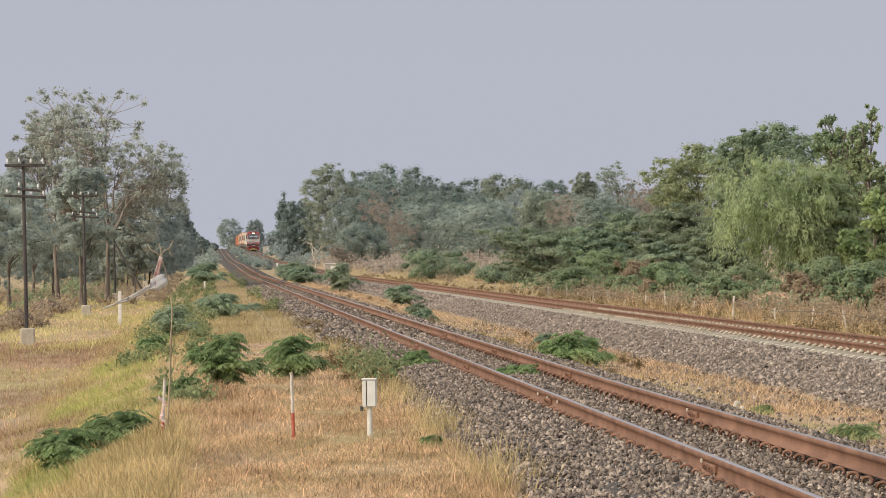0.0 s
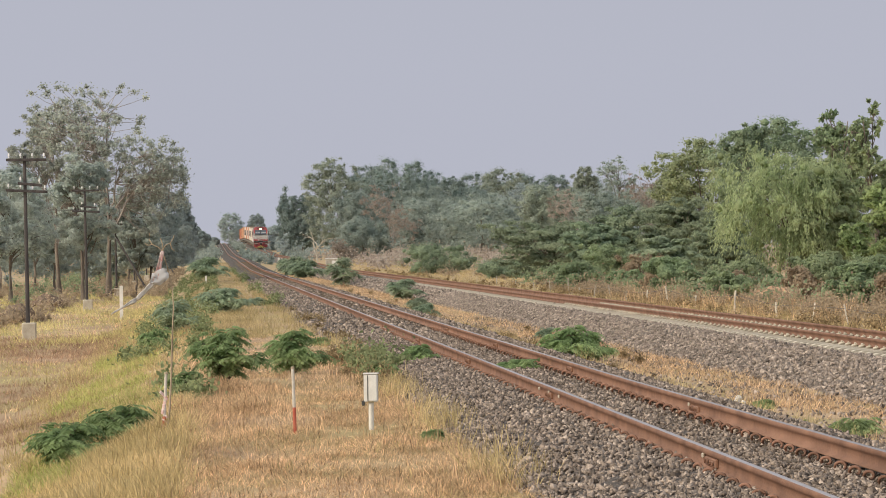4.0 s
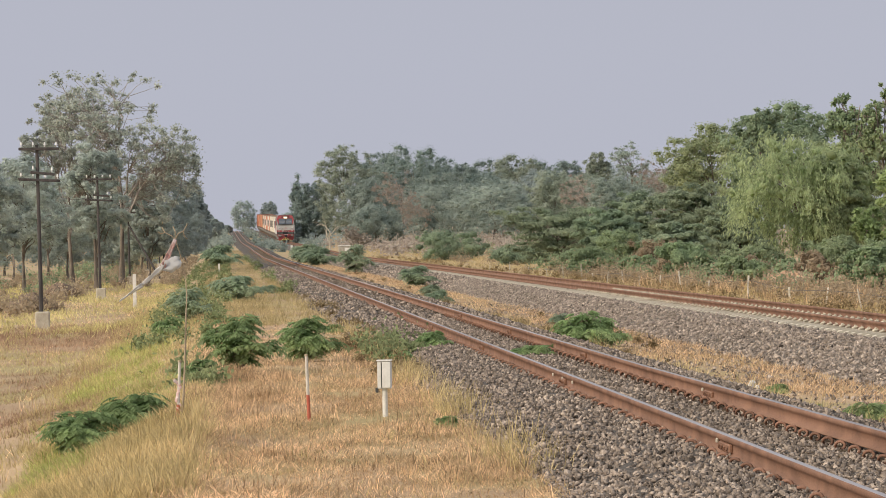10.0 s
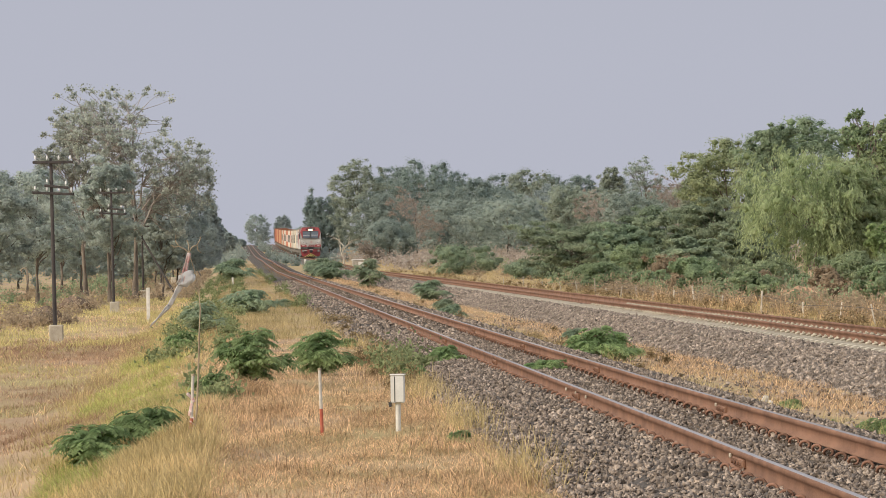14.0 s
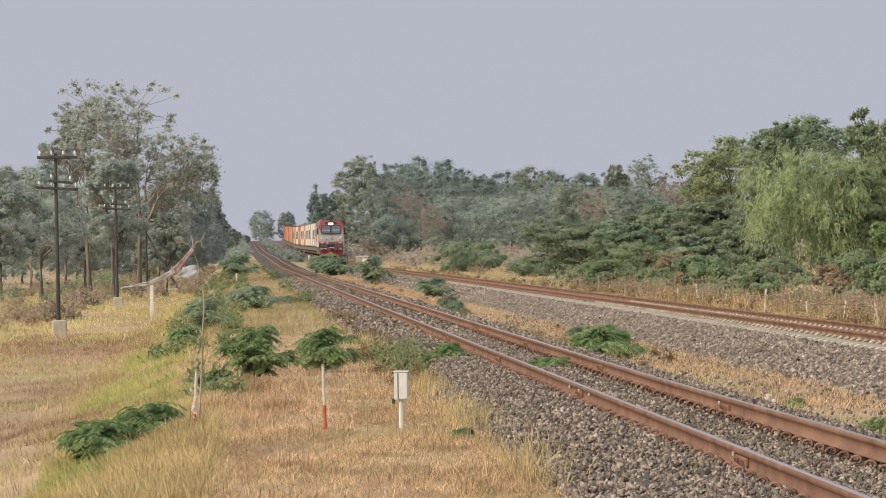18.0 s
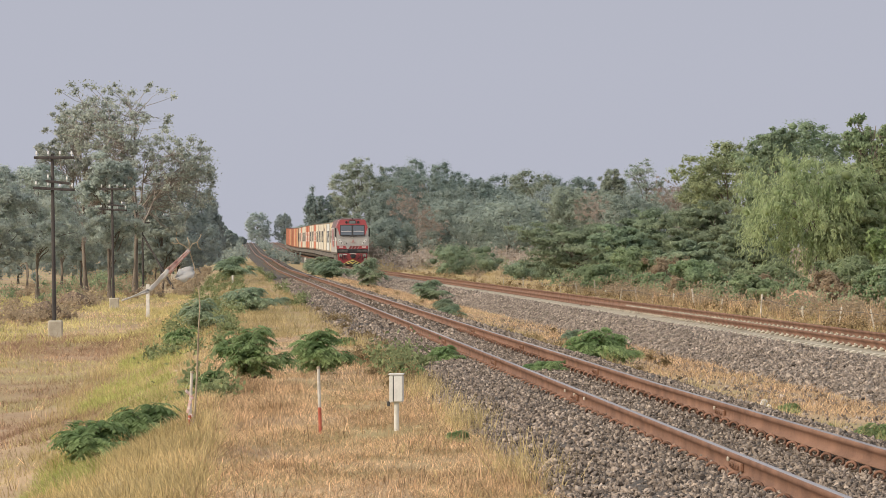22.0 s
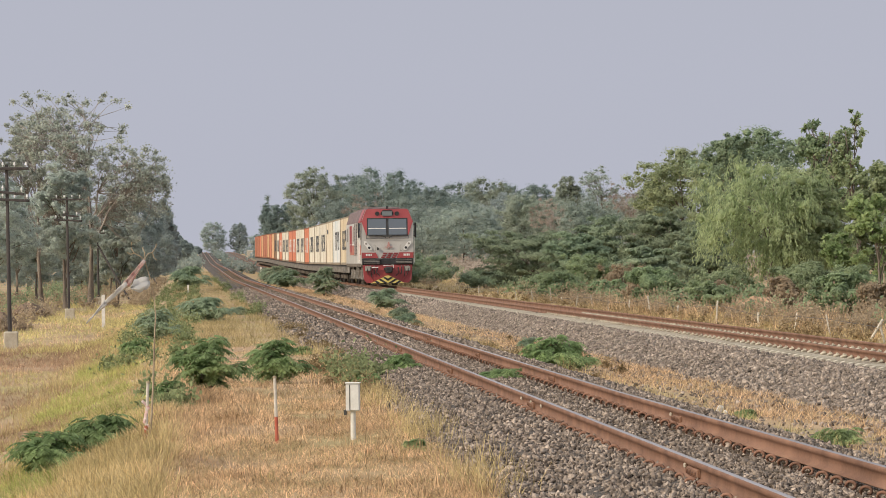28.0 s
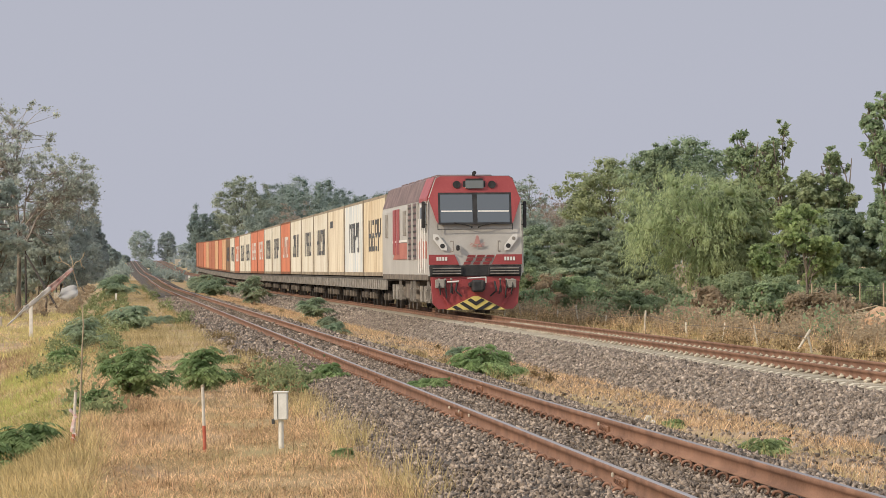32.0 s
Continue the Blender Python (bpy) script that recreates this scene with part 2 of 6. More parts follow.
def rods(*items):
    bm = bmesh.new()
    for it in items:
        rod(bm, *it)
    return bm


def prism(outline, y0, y1):
    """A bmesh: an outline in x, z carried from y0 to y1."""
    bm = bmesh.new()
    a = [bm.verts.new((x, y0, z)) for x, z in outline]
    b = [bm.verts.new((x, y1, z)) for x, z in outline]
    n = len(outline)
    for i in range(n):
        bm.faces.new((a[i], a[(i + 1) % n], b[(i + 1) % n], b[i]))
    bm.faces.new(a[::-1])
    bm.faces.new(b)
    bmesh.ops.recalc_face_normals(bm, faces=bm.faces)
    return bm


def thing(name, at, label, category, group="", rz=0.0):
    e = new(name)
    e.matrix_basis = pose(*at, 0, 0, rz)
    e.empty_display_size = 0.2
    return tagged(e, label, category, group)


# ---- the lie of the land ----
RISE_Y = np.array([-500, 300, 380, 450, 560, 620, 690, 770, 840, 950, 1300, 6000], float)
RISE_Z = np.array([0, 0, 0.28, 0.62, 0.92, 1.2, 1.75, 2.4, 3.1, 3.9, 4.0, 4.0], float)
CROSS_X = np.array([-6000, -60, -8, -3.2, -1.9, -1.0, -0.3, 2.7, 5.6, 6.6, 8.5, 13.2, 15, 19, 45, 6000], float)
CROSS_Z = np.array([-1.1, -1.1, -1.15, -1.1, -0.85, -0.50, -0.34, -0.29, -0.42, -0.50, -0.60, -0.60, -0.45, -0.35, 0.0, 0.0], float)


def rise(y):
    return np.interp(y, RISE_Y, RISE_Z)


def swell(x, y):
    """Small unevenness of the soil, away from the tracks."""
    n = 0.05 * np.sin(x * 1.9 + y * 0.31) * np.sin(y * 0.83 - x * 0.4) + 0.04 * np.sin(x * 3.7 - y * 1.3 + 1.0)
    return n * np.clip(np.maximum(2.0 - x, x - 14) / 1.5, 0, 1) * np.clip((75 - y) / 30, 0.12, 1)


def land(x, y):
    return np.interp(x, CROSS_X, CROSS_Z) + rise(y) + swell(x, y)


# ---- ground: one sheet to the horizon ----
def ground_material():
    m = material("earth", (0.27, 0.185, 0.115), (0.50, 0.365, 0.225), 0.35, 0.95, 0.7, 0, 9)
    nd, ln = m.node_tree.nodes, m.node_tree.links
    bs = nd["Principled BSDF"]
    tan = bs.inputs["Base Color"].links[0].from_socket
    co = nd.new("ShaderNodeTexCoord")
    n = nd.new("ShaderNodeTexNoise")
    n.inputs["Scale"].default_value, n.inputs["Detail"].default_value = 0.22, 5
    ln.new(co.outputs["Object"], n.inputs["Vector"])
    rp = nd.new("ShaderNodeValToRGB")
    rp.color_ramp.elements[0].position, rp.color_ramp.elements[1].position = 0.46, 0.60
    ln.new(n.outputs["Fac"], rp.inputs[0])
    mx = nd.new("ShaderNodeMixRGB")
    mx.inputs[2].default_value = (0.34, 0.275, 0.135, 1)
    ln.new(rp.outputs[0], mx.inputs[0])
    ln.new(tan, mx.inputs[1])
    ln.new(mx.outputs[0], bs.inputs["Base Color"])
    return m


def sheet(name, xs, ys, height, material, label, category="ground"):
    gx, gy = np.meshgrid(xs, ys)
    v = np.stack([gx, gy, height(gx, gy)], -1).reshape(-1, 3)
    i = np.arange(len(xs) * len(ys)).reshape(len(ys), len(xs))
    f = np.stack([i[:-1, :-1], i[:-1, 1:], i[1:, 1:], i[1:, :-1]], -1).reshape(-1, 4)
    return tagged(attach(name, arrays(name, v, f, True), material, None), label, category, kind="structure")


ys = np.unique(np.concatenate([[-4500, -800, -100, 0], np.arange(10, 130, 0.8), np.arange(130, 1000, 10), [1100, 1300, 2000, 4500]]))
xs = np.unique(np.concatenate([[-4500, -900, -200, -90, -60, -40, -28, -20, -15, -11], np.arange(-9, 3, 0.35), np.arange(3, 20, 0.6), [22, 26, 32, 45, 70, 120, 250, 900, 4500]]))
sheet("ground", xs, ys, land, ground_material(), "dry tan earth with patches of greenish short grass beside the tracks")


def bed(name, outline, y0, y1, material, label):
    """A ballast bank: a cross-section in x, z, that follows the rise of the land."""
    ys = np.concatenate([np.arange(y0, 130, 0.5), np.arange(130, y1, 8)])
    o = np.array(outline)
    fine = np.concatenate([np.linspace(o[i], o[i + 1], 7)[:-1] for i in range(len(o) - 1)] + [o[-1:]])
    x = np.tile(fine[:, 0], len(ys)).reshape(len(ys), -1)
    y = np.repeat(ys, len(fine)).reshape(len(ys), -1)
    z = np.tile(fine[:, 1], len(ys)).reshape(len(ys), -1) + rise(y) + RNG.normal(0, 0.012, y.shape)
    i = np.arange(x.size).reshape(x.shape)
    f = np.stack([i[:-1, :-1], i[:-1, 1:], i[1:, 1:], i[1:, :-1]], -1).reshape(-1, 4)
    me = arrays(name, np.stack([x, y, z], -1).reshape(-1, 3), f, True)
    return tagged(attach(name, me, material, None), label, "ballast", kind="structure")


NEAR_X, FAR_X, GAUGE = 4.115, 10.85, 1.03
BED_NEAR = ((2.0, -0.42), (2.25, -0.31), (2.90, -0.18), (3.12, -0.155), (3.50, -0.145), (3.66, -0.175), (4.10, -0.165), (4.56, -0.18), (4.75, -0.155), (5.40, -0.17), (5.95, -0.36), (6.15, -0.55))
BED_FAR = ((8.2, -0.75), (8.62, -0.60), (9.50, -0.22), (9.75, -0.20), (11.95, -0.20), (12.2, -0.22), (13.1, -0.62), (13.5, -0.8))
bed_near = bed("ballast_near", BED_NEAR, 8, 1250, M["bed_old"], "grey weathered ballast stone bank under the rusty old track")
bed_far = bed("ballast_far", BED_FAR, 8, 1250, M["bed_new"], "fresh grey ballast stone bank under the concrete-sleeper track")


# ---- the two tracks ----
def tubes(paths, seg=6):
    """Tapered tubes along paths of (point, radius)."""
    v, f = [], []
    for path in paths:
        o = len(v)
        for k, (p, r) in enumerate(path):
            d = Vector(path[min(k + 1, len(path) - 1)][0]) - Vector(path[max(k - 1, 0)][0])
            q = d.to_track_quat("Z", "Y")
            for a in range(seg):
                w = 2 * math.pi * a / seg
                v.append(tuple(Vector(p) + q @ Vector((r * math.cos(w), r * math.sin(w), 0))))
        for k in range(len(path) - 1):
            for a in range(seg):
                f.append((o + k * seg + a, o + k * seg + (a + 1) % seg, o + (k + 1) * seg + (a + 1) % seg, o + (k + 1) * seg + a))
    return v, f


RAIL = ((-0.055, -0.140), (0.055, -0.140), (0.055, -0.131), (0.012, -0.115), (0.010, -0.048), (0.031, -0.038), (0.031, -0.008), (0.024, 0.0),
        (-0.024, 0.0), (-0.031, -0.008), (-0.031, -0.038), (-0.010, -0.048), (-0.012, -0.115), (-0.055, -0.131))


def rail(parent, x, shiny):
    ys = np.concatenate([[8, 16, 22, 28, 34, 40], np.arange(300, 1250, 25)])
    # the near line's right rail is raised at its near end to fit the camera's view
    lift = np.interp(ys, [8, 22, 40], [0.05, 0.045, 0.0]) if NEAR_X < x < NEAR_X + 1 else ys * 0.0
    n, o = len(RAIL), np.array(RAIL)
    v = np.array([(x + a, y, b + rise(y) + up) for y, up in zip(ys, lift) for a, b in o])
    f = [(r * n + i, r * n + (i + 1) % n, (r + 1) * n + (i + 1) % n, (r + 1) * n + i) for r in range(len(ys) - 1) for i in range(n)]
    ob = attach("rail", arrays("rail", v, f), M["rust"], parent, "rust-brown steel rail with a polished running edge")
    ob.data.materials.append(M["rail_shine"] if shiny else M["rust"])
    ob.data.polygons.foreach_set("material_index", [1 if i % n == 7 else 0 for i in range(len(f))])
    return ob


def clip_mesh(pale):
    """A bent spring clip beside the rail foot: a rusty open ring, or a small pale wedge with its bolt."""
    bm = bmesh.new()
    if pale:
        block(bm, (0.09, 0.10, 0.035), (0.06, 0, 0.005), 0.01, pose(0, 0, 0, 0, 16, 0))
        rod(bm, (0.05, -0.04, 0.03), (0.05, 0.04, 0.03), 0.016, 0.016, 6)
    else:
        pts = [(0.062 + 0.033 * math.cos(a), 0.016 * (a - 2), 0.0 + 0.028 * math.sin(a)) for a in [-0.8 + k * 0.62 for k in range(10)]]
        v, f = tubes([[(p, 0.0125) for p in pts]], 6)
        me = arrays("rail_clip", v, f, True)
        me.materials.append(M["clip"])
        bm.free()
        return me
    me = bpy.data.meshes.new("rail_clip")
    bm.to_mesh(me)
    bm.free()
    me.materials.append(M["clip_pale"] if pale else M["clip"])
    return me


def track(name, x, step, label, concrete, y_parts, y_stuff, shiny):
    top = tagged(new(name), label, "railway track", kind="structure")
    for s in (-1, 1):
        rail(top, x + s * GAUGE / 2, shiny)
    me_clip = clip_mesh(concrete)
    half = 1.0
    if concrete:
        bm = prism([(-half, -0.34), (half, -0.34), (half, -0.165), (half - 0.06, -0.145), (-half + 0.06, -0.145), (-half, -0.165)], -0.12, 0.12)
    else:
        bm = prism([(-half, -0.30), (half, -0.30), (half, -0.148), (-half, -0.148)], -0.11, 0.11)
    me_sl = bpy.data.meshes.new("sleeper")
    bm.to_mesh(me_sl)
    bm.free()
    me_sl.materials.append(M["concrete"] if concrete else M["sleeper_wood"])
    sides = [(-1, -1), (1, -1), (-1, 1), (1, 1)]
    joined = []
    y = y_parts[0]
    while y < y_stuff:
        if y < y_parts[1]:
            sl = attach("sleeper", me_sl, None, top)
            sl.location = (x, y, rise(y) + (0.0 if concrete else -0.008))
        else:
            joined.append((x, y, rise(y)))
        if y < y_parts[2]:
            for s, d in sides[:3]:
                c = attach("rail_clip", me_clip, None, top)
                c.matrix_basis = pose(x + s * GAUGE / 2 + d * 0.045, y + RNG.normal(0, 0.012), -0.128 + rise(y), 0, 0, (0 if d > 0 else 180) + RNG.normal(0, 8))
        y += step
    if joined:
        base = np.array([v.co for v in me_sl.vertices])
        faces = [p.vertices[:] for p in me_sl.polygons if len(p.vertices) == 4]
        v = np.concatenate([base + np.array(j) for j in joined])
        f = np.concatenate([np.array(faces) + i * len(base) for i in range(len(joined))])
        me = arrays("sleepers", v, f)
        tagged(attach("sleepers", me, M["concrete"] if concrete else M["sleeper_wood"], top), kind="stuff")
    return top


track_near = track("track_near", NEAR_X, 0.58, "old metre-gauge track with rusty rails and buried dark sleepers", False, (18, 110, 74), 420, True)
track("track_far", FAR_X, 0.62, "metre-gauge track with rust-brown rails on pale concrete sleepers", True, (44, 190, 105), 520, False)

# joint bars and pale bond tabs on the old rails
me_tab = bpy.data.meshes.new("bond_tab")
bm = block(bmesh.new(), (0.02, 0.05, 0.035), (0, 0, 0), 0.006)
bm.to_mesh(me_tab)
bm.free()
me_tab.materials.append(M["concrete"])
me_bar = bpy.data.meshes.new("joint_bar")
bm = block(bmesh.new(), (0.03, 0.55, 0.062), (0, 0, 0), 0.008)
for k in (-0.2, -0.07, 0.07, 0.2):
    rod(bm, (-0.02, k, 0), (-0.03, k, 0), 0.016, 0.016, 6)
bm.to_mesh(me_bar)
bm.free()
me_bar.materials.append(M["rust"])
for s, ys in ((-1, (26.0, 38.4, 50.4, 62.4, 74.4)), (1, (22.6, 34.6, 46.6, 58.6, 70.6))):
    for y in ys:
        b = attach("joint_bar", me_bar, None, track_near)
        b.location = (NEAR_X + s * GAUGE / 2 - 0.022, y, -0.082)
        for k in ((-1.1, 0.0, 1.1) if y == 38.4 else (0.4,) if y in (26.0, 34.6) else ()):
            c = attach("bond_tab", me_tab, None, track_near)
            c.location = (NEAR_X + s * GAUGE / 2 - 0.03, y + k, -0.055)


# ---- the freight train ----
PAINT = dict(
    red=material("loco_red", (0.28, 0.044, 0.048), (0.365, 0.072, 0.074), 1.2, 0.45, 0.05, 0, 30, spec=0.5),
    grey=material("loco_grey", (0.40, 0.385, 0.36), (0.50, 0.485, 0.455), 1.0, 0.45, 0.05, 0, 30, spec=0.5),
    orange=material("loco_orange", (0.36, 0.115, 0.09), (0.48, 0.185, 0.14), 1.2, 0.5, 0.05, 0, 30),
    dirt=material("loco_underside", (0.085, 0.075, 0.065), (0.24, 0.205, 0.17), 3, 0.9, 0.4, 0, 30),
    grime=material("wagon_grime", (0.035, 0.032, 0.03), (0.11, 0.10, 0.09), 3, 0.9, 0.4, 0, 30),
    black=material("loco_black", (0.02, 0.02, 0.022), (0.05, 0.05, 0.052), 4, 0.6, 0.1),
    roof=material("loco_roof", (0.11, 0.085, 0.088), (0.25, 0.185, 0.185), 1.5, 0.8, 0.2),
    yellow=material("loco_yellow", (0.62, 0.50, 0.14), (0.74, 0.62, 0.22), 4, 0.6, 0.1),
    white=material("loco_white", (0.66, 0.65, 0.62), (0.76, 0.75, 0.72), 4, 0.5, 0.05),
    logo=material("loco_logo", (0.20, 0.035, 0.04), (0.26, 0.06, 0.06), 4, 0.5, 0.05),
    emblem=material("loco_emblem", (0.40, 0.20, 0.18), (0.46, 0.26, 0.24), 4, 0.5, 0.05),
    steel=material("loco_steel", (0.20, 0.185, 0.165), (0.38, 0.355, 0.32), 4, 0.7, 0.2, 0.2),
    glass=glassy("loco_glass", (0.10, 0.12, 0.145)),
    lens=glassy("loco_lens", (0.17, 0.19, 0.19)),
    glow=glowing("lamp_glow", (1.0, 0.80, 0.42), 1.3),
)
LOCO_L = 20.0
# half section of the body, 2.84 m wide once spread
BODY = ((-1.375, 1.16), (1.375, 1.16), (1.375, 3.30), (1.34, 3.52), (1.14, 4.08), (1.02, 4.15), (-1.02, 4.15), (-1.14, 4.08), (-1.34, 3.52), (-1.375, 3.30))


def locomotive():
    top = thing("locomotive", (0, 0, 0), "red and grey diesel locomotive hauling containers on the concrete track", "locomotive")
    # cab shell with a slightly raked windscreen; its nose is at y = 0
    bm = prism(BODY, 0.0, 2.6)
    for v in bm.verts:
        if v.co.y < 0.01:
            v.co.y = 0.0 if v.co.z < 2.7 else (v.co.z - 2.65) * 0.22
    cab = part("cab", bm, PAINT["grey"], top, "grey cab with a raked windscreen")
    # red mask over the windscreen and down both corners
    def front(z):
        return 0.0 if z < 2.65 else (z - 2.65) * 0.22
    def plate(name, outline, material, off=0.012, thick=0.02, parent=None, label=""):
        bm = bmesh.new()
        a = [bm.verts.new((x, front(z) - off - thick, z)) for x, z in outline]
        b = [bm.verts.new((x, front(z) - off + thick, z)) for x, z in outline]
        n = len(outline)
        for i in range(n):
            bm.faces.new((a[i], a[(i + 1) % n], b[(i + 1) % n], b[i]))
        bm.faces.new(a[::-1])
        bm.faces.new(b)
        bmesh.ops.recalc_face_normals(bm, faces=bm.faces)
        return part(name, bm, material, parent or top, label)
    plate("brow_panel", ((-1.33, 3.52), (-1.13, 4.08), (-1.02, 4.15), (1.02, 4.15), (1.13, 4.08), (1.33, 3.52), (1.05, 3.66), (-1.05, 3.66)), PAINT["red"], 0.004, 0.02, label="red panel over the windscreen")
    for s in (-1, 1):
        plate("corner_panel", ((s * 1.37, 3.50), (s * 1.08, 3.66), (s * 1.08, 2.72), (s * 1.14, 2.80), (s * 1.25, 3.15)), PAINT["red"], 0.006, 0.02)
    mask = plate("windscreen_frame", ((-1.08, 2.70), (1.08, 2.70), (1.08, 3.66), (-1.08, 3.66)), PAINT["black"], 0.01, 0.02, label="black windscreen surround")
    for s in (-1, 1):
        plate("windscreen", ((s * 0.07, 2.76), (s * 1.02, 2.76), (s * 1.02, 3.60), (s * 0.07, 3.60)), PAINT["glass"], 0.03, 0.008, mask, "dark glass pane")
        plate("sun_visor", ((s * 0.09, 3.08), (s * 1.0, 3.08), (s * 1.0, 3.12), (s * 0.09, 3.12)), PAINT["white"], 0.042, 0.006, mask)
        part("wiper", rods(((s * 0.1, -0.06, 2.64), (s * 0.62, -0.04, 2.76), 0.015), ((s * 0.1, -0.06, 2.64), (s * 0.1, 0.0, 2.6), 0.02)), PAINT["black"], mask)
        part("roof_lamp", rods(((s * 0.52, 0.20, 3.90), (s * 0.52, 0.34, 3.90), 0.115, 0.115, 16)), PAINT["black"], top, "round dark lamp")
        lamp = plate("headlight", ((s * 0.84, 1.92), (s * 1.0, 1.94), (s * 1.24, 2.26), (s * 1.24, 2.42), (s * 1.10, 2.40), (s * 0.84, 2.06)), PAINT["white"], 0.002, 0.008, label="angular white headlight cluster")
        part("lens", rods(((s * 0.97, -0.022, 2.06), (s * 0.97, -0.005, 2.06), 0.07, 0.07, 14)), PAINT["black"], lamp)
        part("lens", rods(((s * 1.13, -0.022, 2.28), (s * 1.13, -0.005, 2.28), 0.055, 0.055, 14)), PAINT["steel"], lamp)
        plate("number_band", ((s * 1.37, 1.50), (s * 0.48, 1.50), (s * 0.62, 1.80), (s * 1.37, 1.80)), PAINT["red"], 0.004, 0.016, label="red band with number bars")
        for i in range(4):
            plate("number_bar", ((s * 1.0 - 0.15 + i * 0.085, 1.62), (s * 1.0 - 0.09 + i * 0.085, 1.62), (s * 1.0 - 0.09 + i * 0.085, 1.73), (s * 1.0 - 0.15 + i * 0.085, 1.73)), PAINT["white"], 0.03, 0.006)
        # buffer-beam grilles
        g = part("grille", blocks(((0.95, 0.10, 0.26), (s * 0.85, -0.02, 1.31), 0.02)), PAINT["black"], top)
        for i in range(3):
            part("grille_slat", blocks(((0.84, 0.03, 0.03), (s * 0.85, -0.085, 1.23 + i * 0.08), 0.006)), PAINT["steel"], g)
        part("step_box", blocks(((0.28, 0.14, 0.26), (s * 1.05, -0.05, 0.93), 0.02)), PAINT["steel"], top, "grey jumper socket box")
        part("hose", rods(((s * 0.55, -0.10, 1.0), (s * 0.60, -0.16, 0.72), 0.03), ((s * 0.60, -0.16, 0.72), (s * 0.42, -0.12, 0.55), 0.025), ((s * 0.72, -0.1, 1.0), (s * 0.74, -0.14, 0.66), 0.022)), PAINT["black"], top)
        part("handrail", rods(((s * 0.66, -0.10, 1.90), (s * 0.66, -0.10, 2.2), 0.015), ((s * 0.66, -0.10, 2.2), (s * 0.74, -0.02, 2.2), 0.015), ((s * 0.66, -0.10, 1.9), (s * 0.74, -0.02, 1.9), 0.015)), PAINT["steel"], top)
        m = part("mirror", blocks(((0.10, 0.06, 0.80), (s * 1.50, 0.35, 3.0), 0.02), ((0.10, 0.03, 0.03), (s * 1.43, 0.38, 3.3)), ((0.10, 0.03, 0.03), (s * 1.43, 0.38, 2.7))), PAINT["black"], top)
    # the railway's sign: three slanted shapes, and a small faded emblem
    lean_ = lambda x, z: (x + (z - 1.5) * 0.42, z)
    for x in (-0.36, -0.08, 0.20):
        for z0, z1, x0, x1 in ((1.50, 1.585, 0.0, 0.20), (1.60, 1.69, 0.03, 0.22), (1.71, 1.79, 0.02, 0.25)):
            plate("face_logo", (lean_(x + x0, z0), lean_(x + x1, z0), lean_(x + x1, z1), lean_(x + x0, z1)), PAINT["logo"], 0.012, 0.006)
    bm = bmesh.new()
    for s in (-1, 1):
        for a in range(3):
            rod(bm, (0.06 + s * 0.03, -0.008, 2.06 - a * 0.02), (0.06 + s * 0.22, -0.008, 2.16 - a * 0.05), 0.012, 0.006, 5)
    bmesh.ops.create_cone(bm, cap_ends=True, segments=10, radius1=0.10, radius2=0.03, depth=0.26, matrix=pose(0.06, -0.0, 2.24) @ Matrix.Diagonal((1, 0.1, 1, 1)))
    part("emblem", bm, PAINT["emblem"], top, "faded red emblem")
    part("bonnet_seam", blocks(((2.2, 0.02, 0.02), (0, -0.012, 2.56)), ((0.02, 0.02, 0.2), (-1.1, -0.012, 2.64)), ((0.02, 0.02, 0.2), (1.1, -0.012, 2.64))), PAINT["black"], top)
    part("face_hook", blocks(((0.10, 0.12, 0.16), (-0.52, -0.06, 2.0), 0.03)), PAINT["black"], top)
    # roof lamp in the middle of the brow
    housing = part("lamp_housing", blocks(((0.66, 0.16, 0.36), (0, 0.24, 3.90), 0.075, None, 4)), PAINT["black"], top, "dark oblong headlight housing")
    part("lamp_lens", blocks(((0.54, 0.03, 0.24), (0, 0.165, 3.90), 0.01, None, 2)), PAINT["lens"], housing, "pale green lens")
    part("horn", rods(((0, 0.4, 4.15), (0, 0.4, 4.27), 0.05), ((0, 0.15, 4.25), (0, 0.5, 4.25), 0.06, 0.03)), PAINT["black"], top)
    # apron with striped cowcatcher and coupler
    part("buffer_beam", blocks(((2.72, 0.30, 0.34), (0, 0.14, 1.31), 0.03)), PAINT["black"], top)
    part("apron", prism([(-1.31, 1.14), (1.31, 1.14), (1.25, 0.34), (1.10, 0.17), (-1.10, 0.17), (-1.25, 0.34)], 0.02, 0.3), PAINT["red"], top, "red apron plate")
    cow = part("cowcatcher", prism([(-0.88, 0.15), (0.88, 0.15), (0.06, 0.56), (-0.06, 0.56)], -0.12, 0.0), PAINT["yellow"], top, "yellow cowcatcher with black chevrons")
    for s in (-1, 1):
        for c0, c1 in ((0.12, 0.24), (-0.12, 0.0), (-0.36, -0.24)):
            edge = lambda c: (s * (0.41 - c) / 1.086, 0.152 + c + 0.62 * (0.41 - c) / 1.086)
            foot = lambda c: (0.0, 0.152 + c) if c >= 0 else (s * -c / 0.62, 0.152)
            part("chevron", prism([foot(c0), edge(c0), edge(c1), foot(c1)], -0.135, -0.121), PAINT["black"], cow)
    part("coupler", blocks(((0.34, 0.55, 0.36), (0.04, -0.22, 0.86), 0.05), ((0.5, 0.2, 0.14), (0.04, -0.05, 0.9), 0.03), ((0.12, 0.2, 0.3), (0.18, -0.45, 0.88), 0.04)), PAINT["black"], top, "black automatic coupler")
